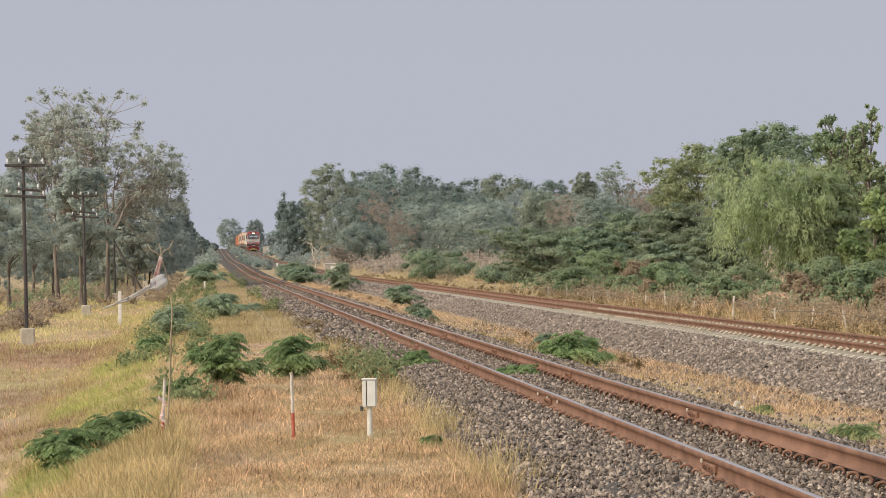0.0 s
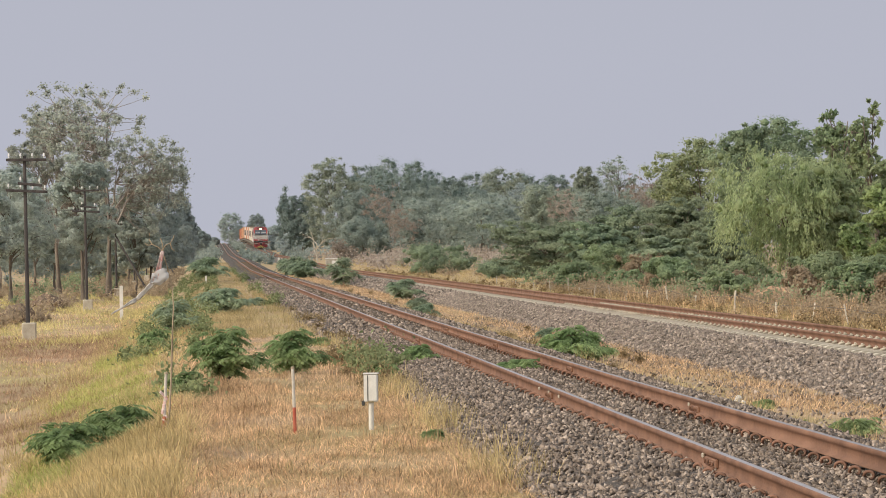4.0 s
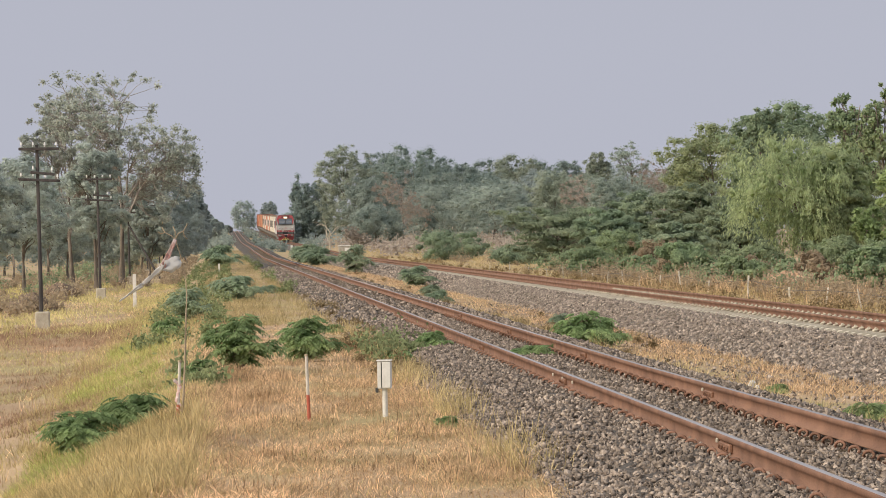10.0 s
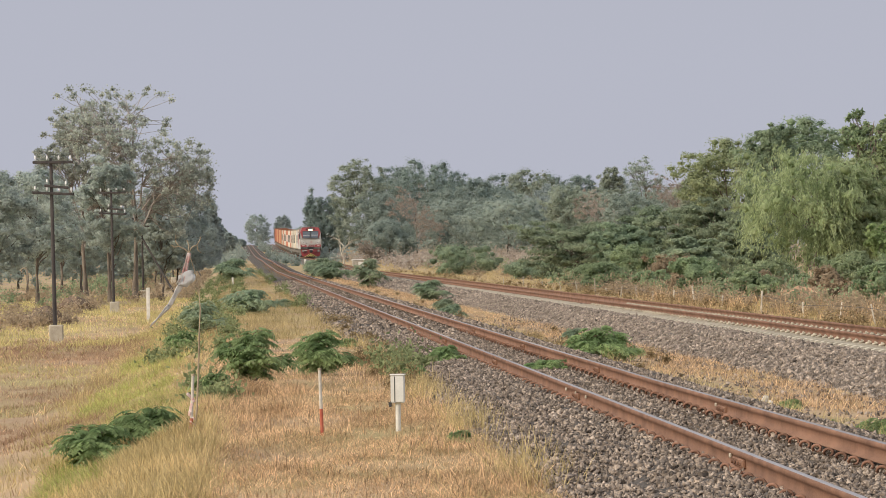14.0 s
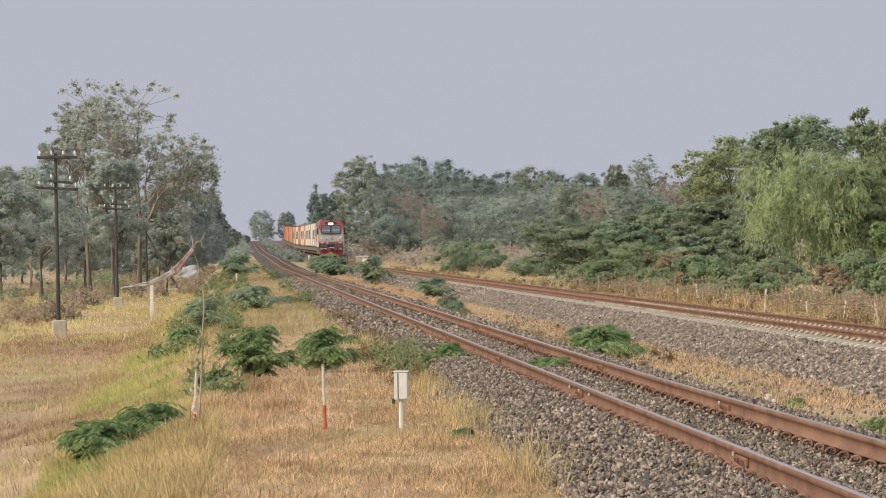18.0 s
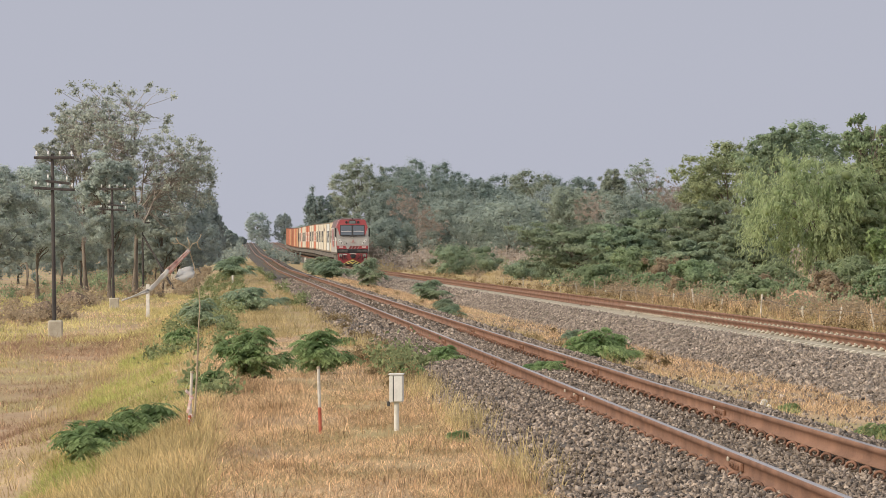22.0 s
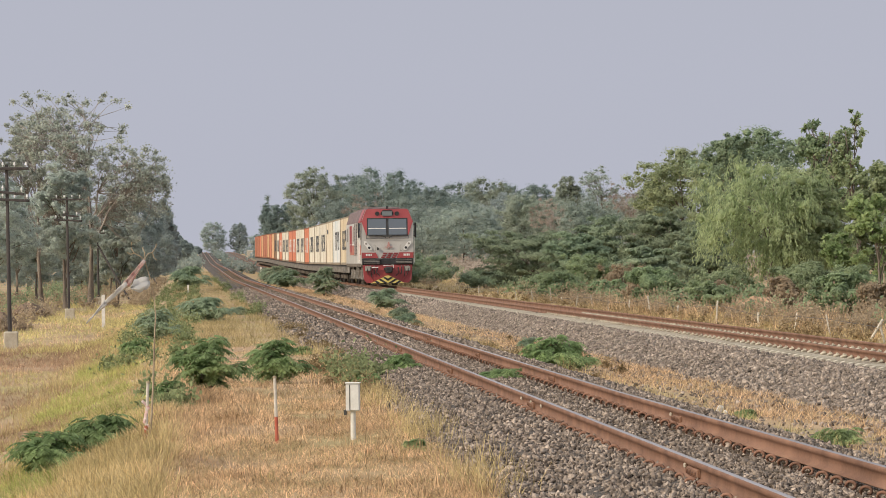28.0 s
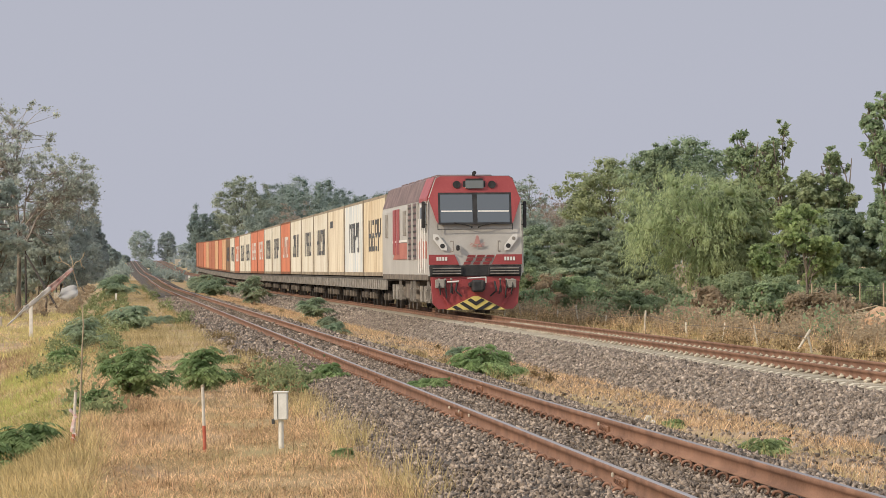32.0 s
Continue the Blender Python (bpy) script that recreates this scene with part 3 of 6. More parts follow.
    for s in (-1, 1):
        for x, z in ((0.72, 0.62), (0.90, 0.50), (1.08, 0.60)):
            part("brake_hose", rods(((s * x, -0.05, 1.08), (s * x, -0.14, 0.86), 0.022, 0.022, 6), ((s * x, -0.14, 0.86), (s * (x - 0.04), -0.10, z), 0.026, 0.02, 6)), PAINT["black"], top)
            part("air_cock", blocks(((0.07, 0.07, 0.06), (s * x, -0.06, 1.06), 0.012)), PAINT["steel"], top)
        part("lifeguard_bar", rods(((s * 1.10, -0.03, 0.80), (s * 0.80, -0.06, 0.30), 0.03, 0.03, 6)), PAINT["red"], top)
    part("air_pipe", rods(((-0.85, -0.12, 0.98), (-0.5, -0.14, 1.0), 0.025), ((0.3, -0.12, 1.12), (-0.25, -0.14, 1.09), 0.02), ((0.3, -0.12, 1.12), (0.3, -0.1, 0.95), 0.02)), PAINT["white"], top)
    # long body behind the cab
    part("body", prism(BODY, 2.62, LOCO_L - 0.6), PAINT["grey"], top, "grey body side streaked with grime")
    roof = part("roof", prism([(-1.36, 3.46), (-1.16, 4.10), (-1.04, 4.17), (1.04, 4.17), (1.16, 4.10), (1.36, 3.46)], 0.42, LOCO_L - 0.62), PAINT["roof"], top, "sooty dark roof")
    part("roof_edge", prism([(-1.385, 3.40), (-1.385, 3.52), (-1.15, 4.14), (-1.13, 4.08), (-1.35, 3.44)], 0.45, 3.4), PAINT["red"], roof, "faded red roof flank")
    for i, y in enumerate((4.5, 7.5, 10.5, 13.5, 16.5)):
        part("roof_hatch", blocks(((1.7, 2.0, 0.12), (0, y, 4.22), 0.03)), PAINT["roof"], roof)
    for s in (-1, 1):
        bm = prism([(s * 1.374, 1.69), (s * 1.394, 1.69), (s * 1.394, 2.22), (s * 1.374, 2.22)], 3.0, 14.2)
        for v in bm.verts:
            if v.co.y > 14 and v.co.z > 2:
                v.co.y -= 1.6
        part("waist_band", bm, PAINT["orange"], top, "orange-red waist band")
        part("cab_band", blocks(((0.02, 1.1, 0.52), (s * 1.383, 1.25, 1.95))), PAINT["orange"], top)
        d = part("cab_door", blocks(((0.03, 0.66, 2.0), (s * 1.388, 2.35, 2.35), 0.01)), PAINT["white"], top, "pale cab door")
        part("door_window", blocks(((0.02, 0.42, 0.7), (s * 1.408, 2.35, 2.9), 0.005)), PAINT["glass"], d)
        part("door_panel", blocks(((0.02, 0.5, 0.9), (s * 1.408, 2.35, 1.85), 0.005)), PAINT["orange"], d)
        w = part("side_window", blocks(((0.03, 0.95, 0.95), (s * 1.388, 1.05, 2.95), 0.01)), PAINT["steel"], top)
        part("pane", blocks(((0.02, 0.40, 0.82), (s * 1.41, 0.82, 2.95))), PAINT["glass"], w)
        part("pane", blocks(((0.02, 0.40, 0.82), (s * 1.41, 1.28, 2.95))), PAINT["glass"], w)
        for y in (0.5, 1.9, 2.75):
            part("grab_rail", rods(((s * 1.45, y, 1.25), (s * 1.45, y, 2.9), 0.02)), PAINT["white"], top)
        for y in (4.6, 6.6):
            g = part("side_grille", blocks(((0.03, 1.6, 1.75), (s * 1.388, y, 2.55), 0.01)), PAINT["roof"], top, "tall dark louvred panel")
            for k in range(9):
                part("louvre", blocks(((0.03, 1.5, 0.05), (s * 1.405, y, 1.78 + k * 0.19))), PAINT["black"], g)
            for k in (-0.8, 0.8):
                part("grille_post", blocks(((0.05, 0.12, 1.8), (s * 1.41, y + k, 2.55))), PAINT["grey"], g)
        for y in (9.2, 12.0, 13.6, 17.2):
            part("body_panel", blocks(((0.03, 1.1, 1.5 if 11 < y < 14 else 0.8), (s * 1.388, y, 2.60 if 11 < y < 14 else 2.85), 0.01)), PAINT["red" if 11 < y < 14 else "steel"], top, "body side panel")
        part("stripe", blocks(((0.022, 7.0, 0.07), (s * 1.386, 11.0, 2.28))), PAINT["white"], top)
        part("sill", blocks(((0.10, LOCO_L - 1.2, 0.18), (s * 1.33, 9.8, 1.12), 0.01)), PAINT["dirt"], top)
        for i, y in enumerate((1.1, 6.2, 7.4, 12.2)):
            part("step_ladder", blocks(((0.05, 0.05, 0.75), (s * 1.3, y - 0.22, 0.72)), ((0.05, 0.05, 0.75), (s * 1.3, y + 0.22, 0.72)), ((0.16, 0.46, 0.03), (s * 1.27, y, 0.42)), ((0.16, 0.46, 0.03), (s * 1.27, y, 0.75))), PAINT["steel"], top)
    part("fuel_tank", blocks(((2.3, 4.6, 0.78), (0, 9.8, 0.70), 0.12)), PAINT["dirt"], top)
    for y in (3.9, 15.6):
        b = part("bogie", blocks(((0.16, 4.3, 0.34), (-0.98, y, 0.62), 0.03), ((0.16, 4.3, 0.34), (0.98, y, 0.62), 0.03), ((1.8, 0.5, 0.3), (0, y, 0.7))), PAINT["dirt"], top)
        for k in (-1.6, 0.0, 1.6):
            for s in (-1, 1):
                part("wheel", rods(((s * 0.50, y + k, 0.46), (s * 0.63, y + k, 0.46), 0.46, 0.46, 24)), PAINT["dirt"], b)
                part("spring", rods(((s * 1.08, y + k + 0.35, 0.45), (s * 1.08, y + k + 0.35, 0.85), 0.09, 0.09, 8)), PAINT["steel"], b)
                part("axle_box", blocks(((0.2, 0.36, 0.34), (s * 1.08, y + k, 0.50), 0.03)), PAINT["steel"], b)
    # scaled and lifted to fit its outline in the camera's view
    for ob in top.children_recursive:
        ob.data.transform(Matrix.Translation((0, 0, 0.03)) @ Matrix.Diagonal((1.035, 1, 1.015, 1)))
    return top


def wagon(group):
    top = thing("flat_wagon", (0, 0, 0), "dark grey bogie flat wagon carrying one container", "wagon", group)
    L = WAGON_L
    part("deck", blocks(((2.4, L - 0.5, 0.12), (0, L / 2, 1.06), 0.01)), PAINT["grime"], top)
    for s in (-1, 1):
        part("side_sill", blocks(((0.10, L - 0.5, 0.36), (s * 1.20, L / 2, 0.86), 0.01)), PAINT["steel"], top, "grimy grey ribbed side sill")
        for i in range(11):
            part("stake", blocks(((0.05, 0.09, 0.34), (s * 1.27, 0.7 + i * (L - 1.4) / 10, 0.87))), PAINT["steel"], top)
        part("truss_bar", rods(((s * 0.8, L * 0.3, 0.70), (s * 0.8, L * 0.42, 0.40), 0.04), ((s * 0.8, L * 0.42, 0.40), (s * 0.8, L * 0.58, 0.40), 0.04), ((s * 0.8, L * 0.58, 0.40), (s * 0.8, L * 0.7, 0.70), 0.04)), PAINT["grime"], top)
    part("centre_sill", blocks(((0.5, L - 0.3, 0.4), (0, L / 2, 0.78))), PAINT["grime"], top)
    part("coupler", blocks(((0.3, 0.5, 0.3), (0, 0.1, 0.86), 0.03), ((0.3, 0.5, 0.3), (0, L - 0.1, 0.86), 0.03)), PAINT["black"], top)
    for y in (2.2, L - 2.2):
        b = part("bogie", blocks(((0.14, 2.5, 0.26), (-0.9, y, 0.52), 0.03), ((0.14, 2.5, 0.26), (0.9, y, 0.52), 0.03), ((1.9, 0.35, 0.28), (0, y, 0.6))), PAINT["grime"], top)
        for k in (-0.88, 0.88):
            for s in (-1, 1):
                part("wheel", rods(((s * 0.50, y + k, 0.40), (s * 0.62, y + k, 0.40), 0.40, 0.40, 18)), PAINT["grime"], b)
                part("axle_box", blocks(((0.18, 0.28, 0.26), (s * 0.98, y + k, 0.42), 0.02)), PAINT["dirt"], b)
    return top


WAGON_L, WAGONS, SPEED = 12.1, 26, 22.4
BOX_L, BOX_H, BOX_W, DECK = 11.75, 2.94, 2.48, 1.17


def container_shell():
    """Corrugated steel box; front end at y = 0.17."""
    n = 42
    y0, step = 0.17 + 0.12, (BOX_L - 0.24) / n
    prof = []
    for i in range(n):
        y = y0 + i * step
        prof += [(y, 0.0), (y + step * 0.3, 0.0), (y + step * 0.5, 0.018), (y + step * 0.8, 0.018)]
    prof.append((y0 + n * step, 0.0))
    v, f = [], []
    for s in (-1, 1):
        o = len(v)
        for y, d in prof:
            v += [(s * (BOX_W / 2 - 0.01 - d), y, DECK + 0.14), (s * (BOX_W / 2 - 0.01 - d), y, DECK + BOX_H - 0.1)]
        for i in range(len(prof) - 1):
            f.append((o + 2 * i, o + 2 * i + 1, o + 2 * i + 3, o + 2 * i + 2))
    o = len(v)
    w, a, b, lo, hi = BOX_W / 2 - 0.04, 0.19, 0.17 + BOX_L - 0.02, DECK + 0.06, DECK + BOX_H - 0.03
    v += [(-w, a, lo), (w, a, lo), (w, b, lo), (-w, b, lo), (-w, a, hi), (w, a, hi), (w, b, hi), (-w, b, hi)]
    f += [(o, o + 1, o + 5, o + 4), (o + 2, o + 3, o + 7, o + 6), (o + 4, o + 5, o + 6, o + 7), (o, o + 3, o + 2, o + 1)]
    return arrays("shell", v, f)


SHELL = container_shell()


def frame_mesh():
    bm = bmesh.new()
    w, l, m = BOX_W / 2 - 0.05, BOX_L - 0.06, 0.17 + BOX_L / 2
    for s in (-1, 1):
        block(bm, (0.1, BOX_L, 0.14), (s * w, m, DECK + 0.07))
        block(bm, (0.08, BOX_L, 0.1), (s * w, m, DECK + BOX_H - 0.05))
        for e in (-1, 1):
            block(bm, (0.12, 0.13, BOX_H), (s * w, m + e * l / 2, DECK + BOX_H / 2))
    for e in (-1, 1):
        block(bm, (BOX_W, 0.1, 0.12), (0, m + e * l / 2, DECK + 0.07))
        block(bm, (BOX_W, 0.1, 0.1), (0, m + e * l / 2, DECK + BOX_H - 0.05))
    me = bpy.data.meshes.new("corner_frame")
    bm.to_mesh(me)
    bm.free()
    return me


FRAME = frame_mesh()


def paint_streaked(name, dark, light, streak):
    """Container paint with rust and dirt runs down the sides."""
    m = material(name, dark, light, 0.5, 0.6, 0.1, 0, 20, 0, 0.05)
    nd, ln = m.node_tree.nodes, m.node_tree.links
    bs = nd["Principled BSDF"]
    col = bs.inputs["Base Color"].links[0].from_socket
    co, mp, n, rp, mx = nd.new("ShaderNodeTexCoord"), nd.new("ShaderNodeMapping"), nd.new("ShaderNodeTexNoise"), nd.new("ShaderNodeValToRGB"), nd.new("ShaderNodeMixRGB")
    mp.inputs["Scale"].default_value = (1, 2.2, 0.22)
    n.inputs["Scale"].default_value, n.inputs["Detail"].default_value = 1.6, 5
    rp.color_ramp.elements[0].position, rp.color_ramp.elements[1].position = 0.46, 0.72
    mx.inputs[2].default_value = (*streak, 1)
    ln.new(co.outputs["Object"], mp.inputs[0])
    ln.new(mp.outputs[0], n.inputs["Vector"])
    ln.new(n.outputs["Fac"], rp.inputs[0])
    ln.new(rp.outputs[0], mx.inputs[0])
    ln.new(col, mx.inputs[1])
    ln.new(mx.outputs[0], bs.inputs["Base Color"])
    return m


BOXPAINT = dict(
    yellow=(paint_streaked("paint_cream", (0.66, 0.55, 0.38), (0.76, 0.67, 0.50), (0.36, 0.24, 0.13)), "weathered cream-yellow steel shipping container with dark bars of lettering"),
    white=(paint_streaked("paint_white", (0.62, 0.58, 0.48), (0.76, 0.73, 0.64), (0.45, 0.36, 0.24)), "off-white steel shipping container with dark bars of lettering"),
    blue=(paint_streaked("paint_white_blue", (0.62, 0.61, 0.55), (0.76, 0.75, 0.70), (0.36, 0.46, 0.56)), "white steel shipping container with bluish stains and dark lettering bars"),
    beige=(paint_streaked("paint_beige", (0.63, 0.56, 0.43), (0.75, 0.68, 0.55), (0.40, 0.30, 0.18)), "beige steel shipping container with small dark lettering"),
    orange=(paint_streaked("paint_orange", (0.54, 0.18, 0.10), (0.64, 0.245, 0.145), (0.40, 0.13, 0.08)), "orange-red steel shipping container with white lettering bars"),
    tan=(paint_streaked("paint_tan", (0.58, 0.35, 0.19), (0.68, 0.45, 0.27), (0.36, 0.17, 0.08)), "faded orange-tan steel shipping container"),
    rusty=(paint_streaked("paint_rusty", (0.38, 0.14, 0.08), (0.47, 0.19, 0.11), (0.26, 0.10, 0.06)), "rusty red-brown steel shipping container"),
    brown=(paint_streaked("paint_brown", (0.20, 0.12, 0.07), (0.28, 0.18, 0.11), (0.12, 0.08, 0.05)), "dark brown steel shipping container"),
)
BOXMARK = dict(dark=material("mark_dark", (0.07, 0.075, 0.085), (0.14, 0.14, 0.15), 4, 0.7, 0.0), white=material("mark_white", (0.66, 0.63, 0.58), (0.76, 0.74, 0.70), 4, 0.7, 0.0))
BOXEDGE = (material("edge_pale", (0.16, 0.125, 0.09), (0.42, 0.36, 0.27), 1.5, 0.8, 0.2), material("edge_red", (0.12, 0.06, 0.035), (0.32, 0.12, 0.06), 1.5, 0.8, 0.2))
# colours of the containers from the locomotive to the tail
LOAD = "yellow blue beige white white white orange white white orange orange white white orange white brown tan orange tan rusty rusty tan orange rusty rusty rusty".split()


def container(colour, marks, seed):
    mat_, label = BOXPAINT[colour]
    top = thing("shipping_container", (0, 0, 0), label, "shipping container", "containers on the train")
    attach("shell", SHELL.copy(), mat_, top)
    attach("corner_frame", FRAME.copy(), BOXEDGE[colour in ("orange", "tan", "brown", "rusty")], top, "darker brownish corner posts and rails")
    if marks:
        ink = BOXMARK["white" if colour in ("orange", "tan") else "dark"]
        rng = random.Random(seed)
        if marks == "big":
            y, x = 2.6, -BOX_W / 2 - 0.004
            z0, z1 = DECK + 0.92, DECK + 2.12
            for k in range(4):
                wide = rng.choice((1.15, 1.3, 1.45))
                for yy in (y + 0.12, y + wide - 0.12):
                    top_, low = (z1, z0) if rng.random() < 0.7 else ((z1, z0 + 0.62) if rng.random() < 0.5 else (z1 - 0.62, z0))
                    part("lettering", blocks(((0.012, 0.20, top_ - low), (x, yy, (top_ + low) / 2))), ink, top, "bar of plain lettering")
                for zz in (z0 + 0.11, (z0 + z1) / 2, z1 - 0.11):
                    if rng.random() < 0.5:
                        part("lettering", blocks(((0.014, wide * 0.5, 0.17), (x, y + wide / 2, zz))), ink, top, "bar of plain lettering")
                y += wide + 0.32
        else:
            for k in range(3):
                part("lettering", blocks(((0.012, 0.55, 0.30), (-BOX_W / 2 - 0.004, 8.4 + k * 0.75, DECK + 2.25))), ink, top, "small lettering bar")
    return top


loco = locomotive()
lamp_unit = part("lamp_unit", blocks(((0.56, 0.02, 0.26), (0, -0.02, 0.0), 0.005)), PAINT["glow"], loco, "burning warm headlight")
train = [(loco, 0.0)]
first = wagon("wagons of the train")
for i in range(WAGONS):
    w = first if i == 0 else copy_thing(first, Matrix())
    c = container(LOAD[i], "small" if i == 2 else ("" if i > 15 else "big"), i)
    train += [(w, LOCO_L + 0.25 + i * WAGON_L), (c, LOCO_L + 0.25 + i * WAGON_L)]


# ---- trees ----
def leaf_mesh(centres, radii, count, size, rng, long=1.8, droop=0.0, flat=0.6, skin=False, hull=None):
    """Small folded leaves scattered through clumps, or laid over them like a skin."""
    centres, radii = np.asarray(centres), np.asarray(radii)
    pick = rng.choice(len(centres), count, p=radii ** 2 / np.sum(radii ** 2)) if skin else rng.integers(0, len(centres), count)
    off = rng.normal(0, 1, (count, 3))
    off /= np.linalg.norm(off, axis=1, keepdims=True)
    way = off.copy()
    off *= rng.normal(0.86, 0.24, (count, 1)) if skin else np.abs(rng.normal(0, 0.62, (count, 1)))
    p = centres[pick] + off * radii[pick][:, None] * np.array([1, 1, flat])
    d = rng.normal(0, 1, (count, 3))
    d[:, 2] -= droop
    d /= np.linalg.norm(d, axis=1, keepdims=True)
    n = rng.normal(0, 0.7, (count, 3)) + np.array([0, 0, 0.7])
    if skin:
        # leaves that clothe a clump lie roughly along its surface
        n = way * np.array([1, 1, 1 / max(flat, 0.5)]) + rng.normal(0, 0.5, (count, 3)) + np.array([0, 0, 0.2])
        if hull is not None:
            n = n * 0.72 + hull[pick] * 0.75
        d = np.cross(n, d)
        d[:, 2] -= droop * 0.4
        d /= np.linalg.norm(d, axis=1, keepdims=True) + 1e-9
    s = np.cross(d, n)
    s /= np.linalg.norm(s, axis=1, keepdims=True) + 1e-9
    sc = size * rng.uniform(0.6, 1.35, (count, 1))
    a, b = d * sc * long / 2, s * sc / 2
    v = np.stack([p - a, p + b - a * 0.1, p + a, p - b - a * 0.1], 1).reshape(-1, 3)
    return v, np.arange(count * 4).reshape(-1, 4)


def strand_mesh(tops, ways, lengths, per, size, rng):
    """Hanging leafy strands: each leaves its bough outward and then falls, with narrow leaves along it."""
    n = len(tops)
    u = np.tile(np.linspace(0.04, 1, per), (n, 1)) + rng.normal(0, 0.02, (n, per))
    out = 0.55 * (1 - np.exp(-2.2 * u))
    p = tops[:, None] + ways[:, None] * (out * lengths[:, None])[..., None] + np.array([0, 0, 1.0]) * ((0.22 * np.sin(2.2 * u) - u * u * 0.85) * lengths[:, None])[..., None]
    p = p.reshape(-1, 3) + rng.normal(0, 0.03, (n * per, 3))
    d = np.repeat(ways, per, 0) * 0.35 + np.array([0, 0, -0.9]) + rng.normal(0, 0.32, (n * per, 3))
    d /= np.linalg.norm(d, axis=1, keepdims=True)
    f = np.repeat(ways, per, 0) + np.array([0, 0, 0.5]) + rng.normal(0, 0.5, (n * per, 3))
    s = np.cross(d, f)
    s /= np.linalg.norm(s, axis=1, keepdims=True) + 1e-9
    sc = size * rng.uniform(0.7, 1.3, (n * per, 1))
    v = np.stack([p, p + d * sc * 1.3 + s * sc * 0.42, p + d * sc * 3.2, p + d * sc * 1.3 - s * sc * 0.42], 1).reshape(-1, 3)
    return v, np.arange(len(p) * 4).reshape(-1, 4)


def blob_mesh(centres, radii, rng, flat):
    """Knobbly solid hearts of leaf clumps."""
    bm = bmesh.new()
    bmesh.ops.create_icosphere(bm, subdivisions=1, radius=1)
    base, tri = np.array([v.co for v in bm.verts]), np.array([[v.index for v in f.verts] for f in bm.faces])
    bm.free()
    n, k = len(centres), len(base)
    v = base[None] * (1 + rng.normal(0, 0.17, (n, k, 1))) * (np.asarray(radii)[:, None, None] * np.array([1, 1, flat])) + np.asarray(centres)[:, None]
    return v.reshape(-1, 3), (tri[None] + (np.arange(n) * k)[:, None, None]).reshape(-1, 3)


OPEN_CROWNS = ("euc", "dry", "sparse", "thin", "bright")
KINDS = dict(
    # leaf material, bark, crown from (share of height), boughs, clumps, clump size (share of spread), leaves, leaf size, leaf length, droop, flatness, label
    euc=("leaf_euc", "bark_grey", 0.36, 15, 420, 0.085, 38000, 0.092, 1.6, 0.5, 0.7, "tall open-crowned grey-green tree with pale crooked branches"),
    dense=("leaf_dark", "bark", 0.16, 13, 190, 0.16, 17000, 0.09, 1.7, 0.2, 0.7, "dense dark green tree at the field's edge"),
    mid=("leaf_mid", "bark", 0.12, 15, 280, 0.14, 21000, 0.11, 1.7, 0.3, 0.6, "leafy mid-green tree behind the fence"),
    mid2=("leaf_far", "bark", 0.08, 13, 260, 0.135, 14000, 0.18, 1.6, 0.2, 0.66, "broad tree, its leaf colour greyed for haze"),
    far=("leaf_far", "bark", 0.06, 13, 270, 0.135, 13500, 0.195, 1.5, 0.2, 0.78, "distant tree, its leaf colour paled blue-green for haze"),
    dry=("leaf_brownish", "bark_grey", 0.22, 14, 150, 0.13, 5600, 0.17, 1.5, 0.1, 0.7, "thin brownish half-bare tree"),
    thin=("leaf_far", "bark", 0.50, 10, 80, 0.22, 6000, 0.20, 1.5, 0.1, 0.6, "slender tree with a small rounded crown on a bare trunk"),
    column=("leaf_far", "bark", 0.02, 7, 80, 0.40, 6000, 0.24, 1.5, 0.2, 1.0, "tall narrow tree wrapped in creepers"),
    willow=("leaf_willow", "bark", 0.14, 18, 150, 0.18, 1500, 0.062, 2.8, 1.4, 0.8, "bushy pale green tree with hanging foliage"),
    feather=("leaf_dark", "bark", 0.06, 14, 190, 0.17, 18000, 0.085, 2.4, 0.4, 0.42, "feathery dark green tree beside the track"),
    layer=("leaf_dark", "bark", 0.16, 16, 170, 0.17, 15000, 0.085, 2.2, 0.2, 0.30, "wide spreading thorn tree with layered dark foliage"),
    thicket=("leaf_dry", "bark", 0.02, 7, 60, 0.22, 6500, 0.06, 1.6, 0.1, 0.8, "brown-leaved thicket behind the fence"),
    low=("leaf_mid", "bark", 0.02, 9, 100, 0.20, 12000, 0.06, 1.8, 0.2, 0.7, "low rounded green shrub"),
    bright=("leaf_bright", "bark", 0.30, 12, 130, 0.18, 8500, 0.11, 1.7, 0.5, 0.6, "young bright green tree with a slim pale trunk"),
    sparse=("leaf_mid", "bark", 0.22, 15, 150, 0.10, 5200, 0.12, 2.0, 0.2, 0.9, "tall sparse tree with upright leafy shoots"),
)


def curve(a, d, b, r0, r1, n, wob, rng):
    """A bent path from a, leaving along d, to b, with its radii."""
    a, b = np.asarray(a, float), np.asarray(b, float)
    c = a + np.asarray(d, float)
    out = []
    for k in range(n):
        u = k / (n - 1)
        p = a * (1 - u) ** 2 + 2 * c * u * (1 - u) + b * u * u
        if 0 < k < n - 1:
            p = p + rng.normal(0, wob, 3)
        out.append((tuple(p), r0 + (r1 - r0) * u))
    return out


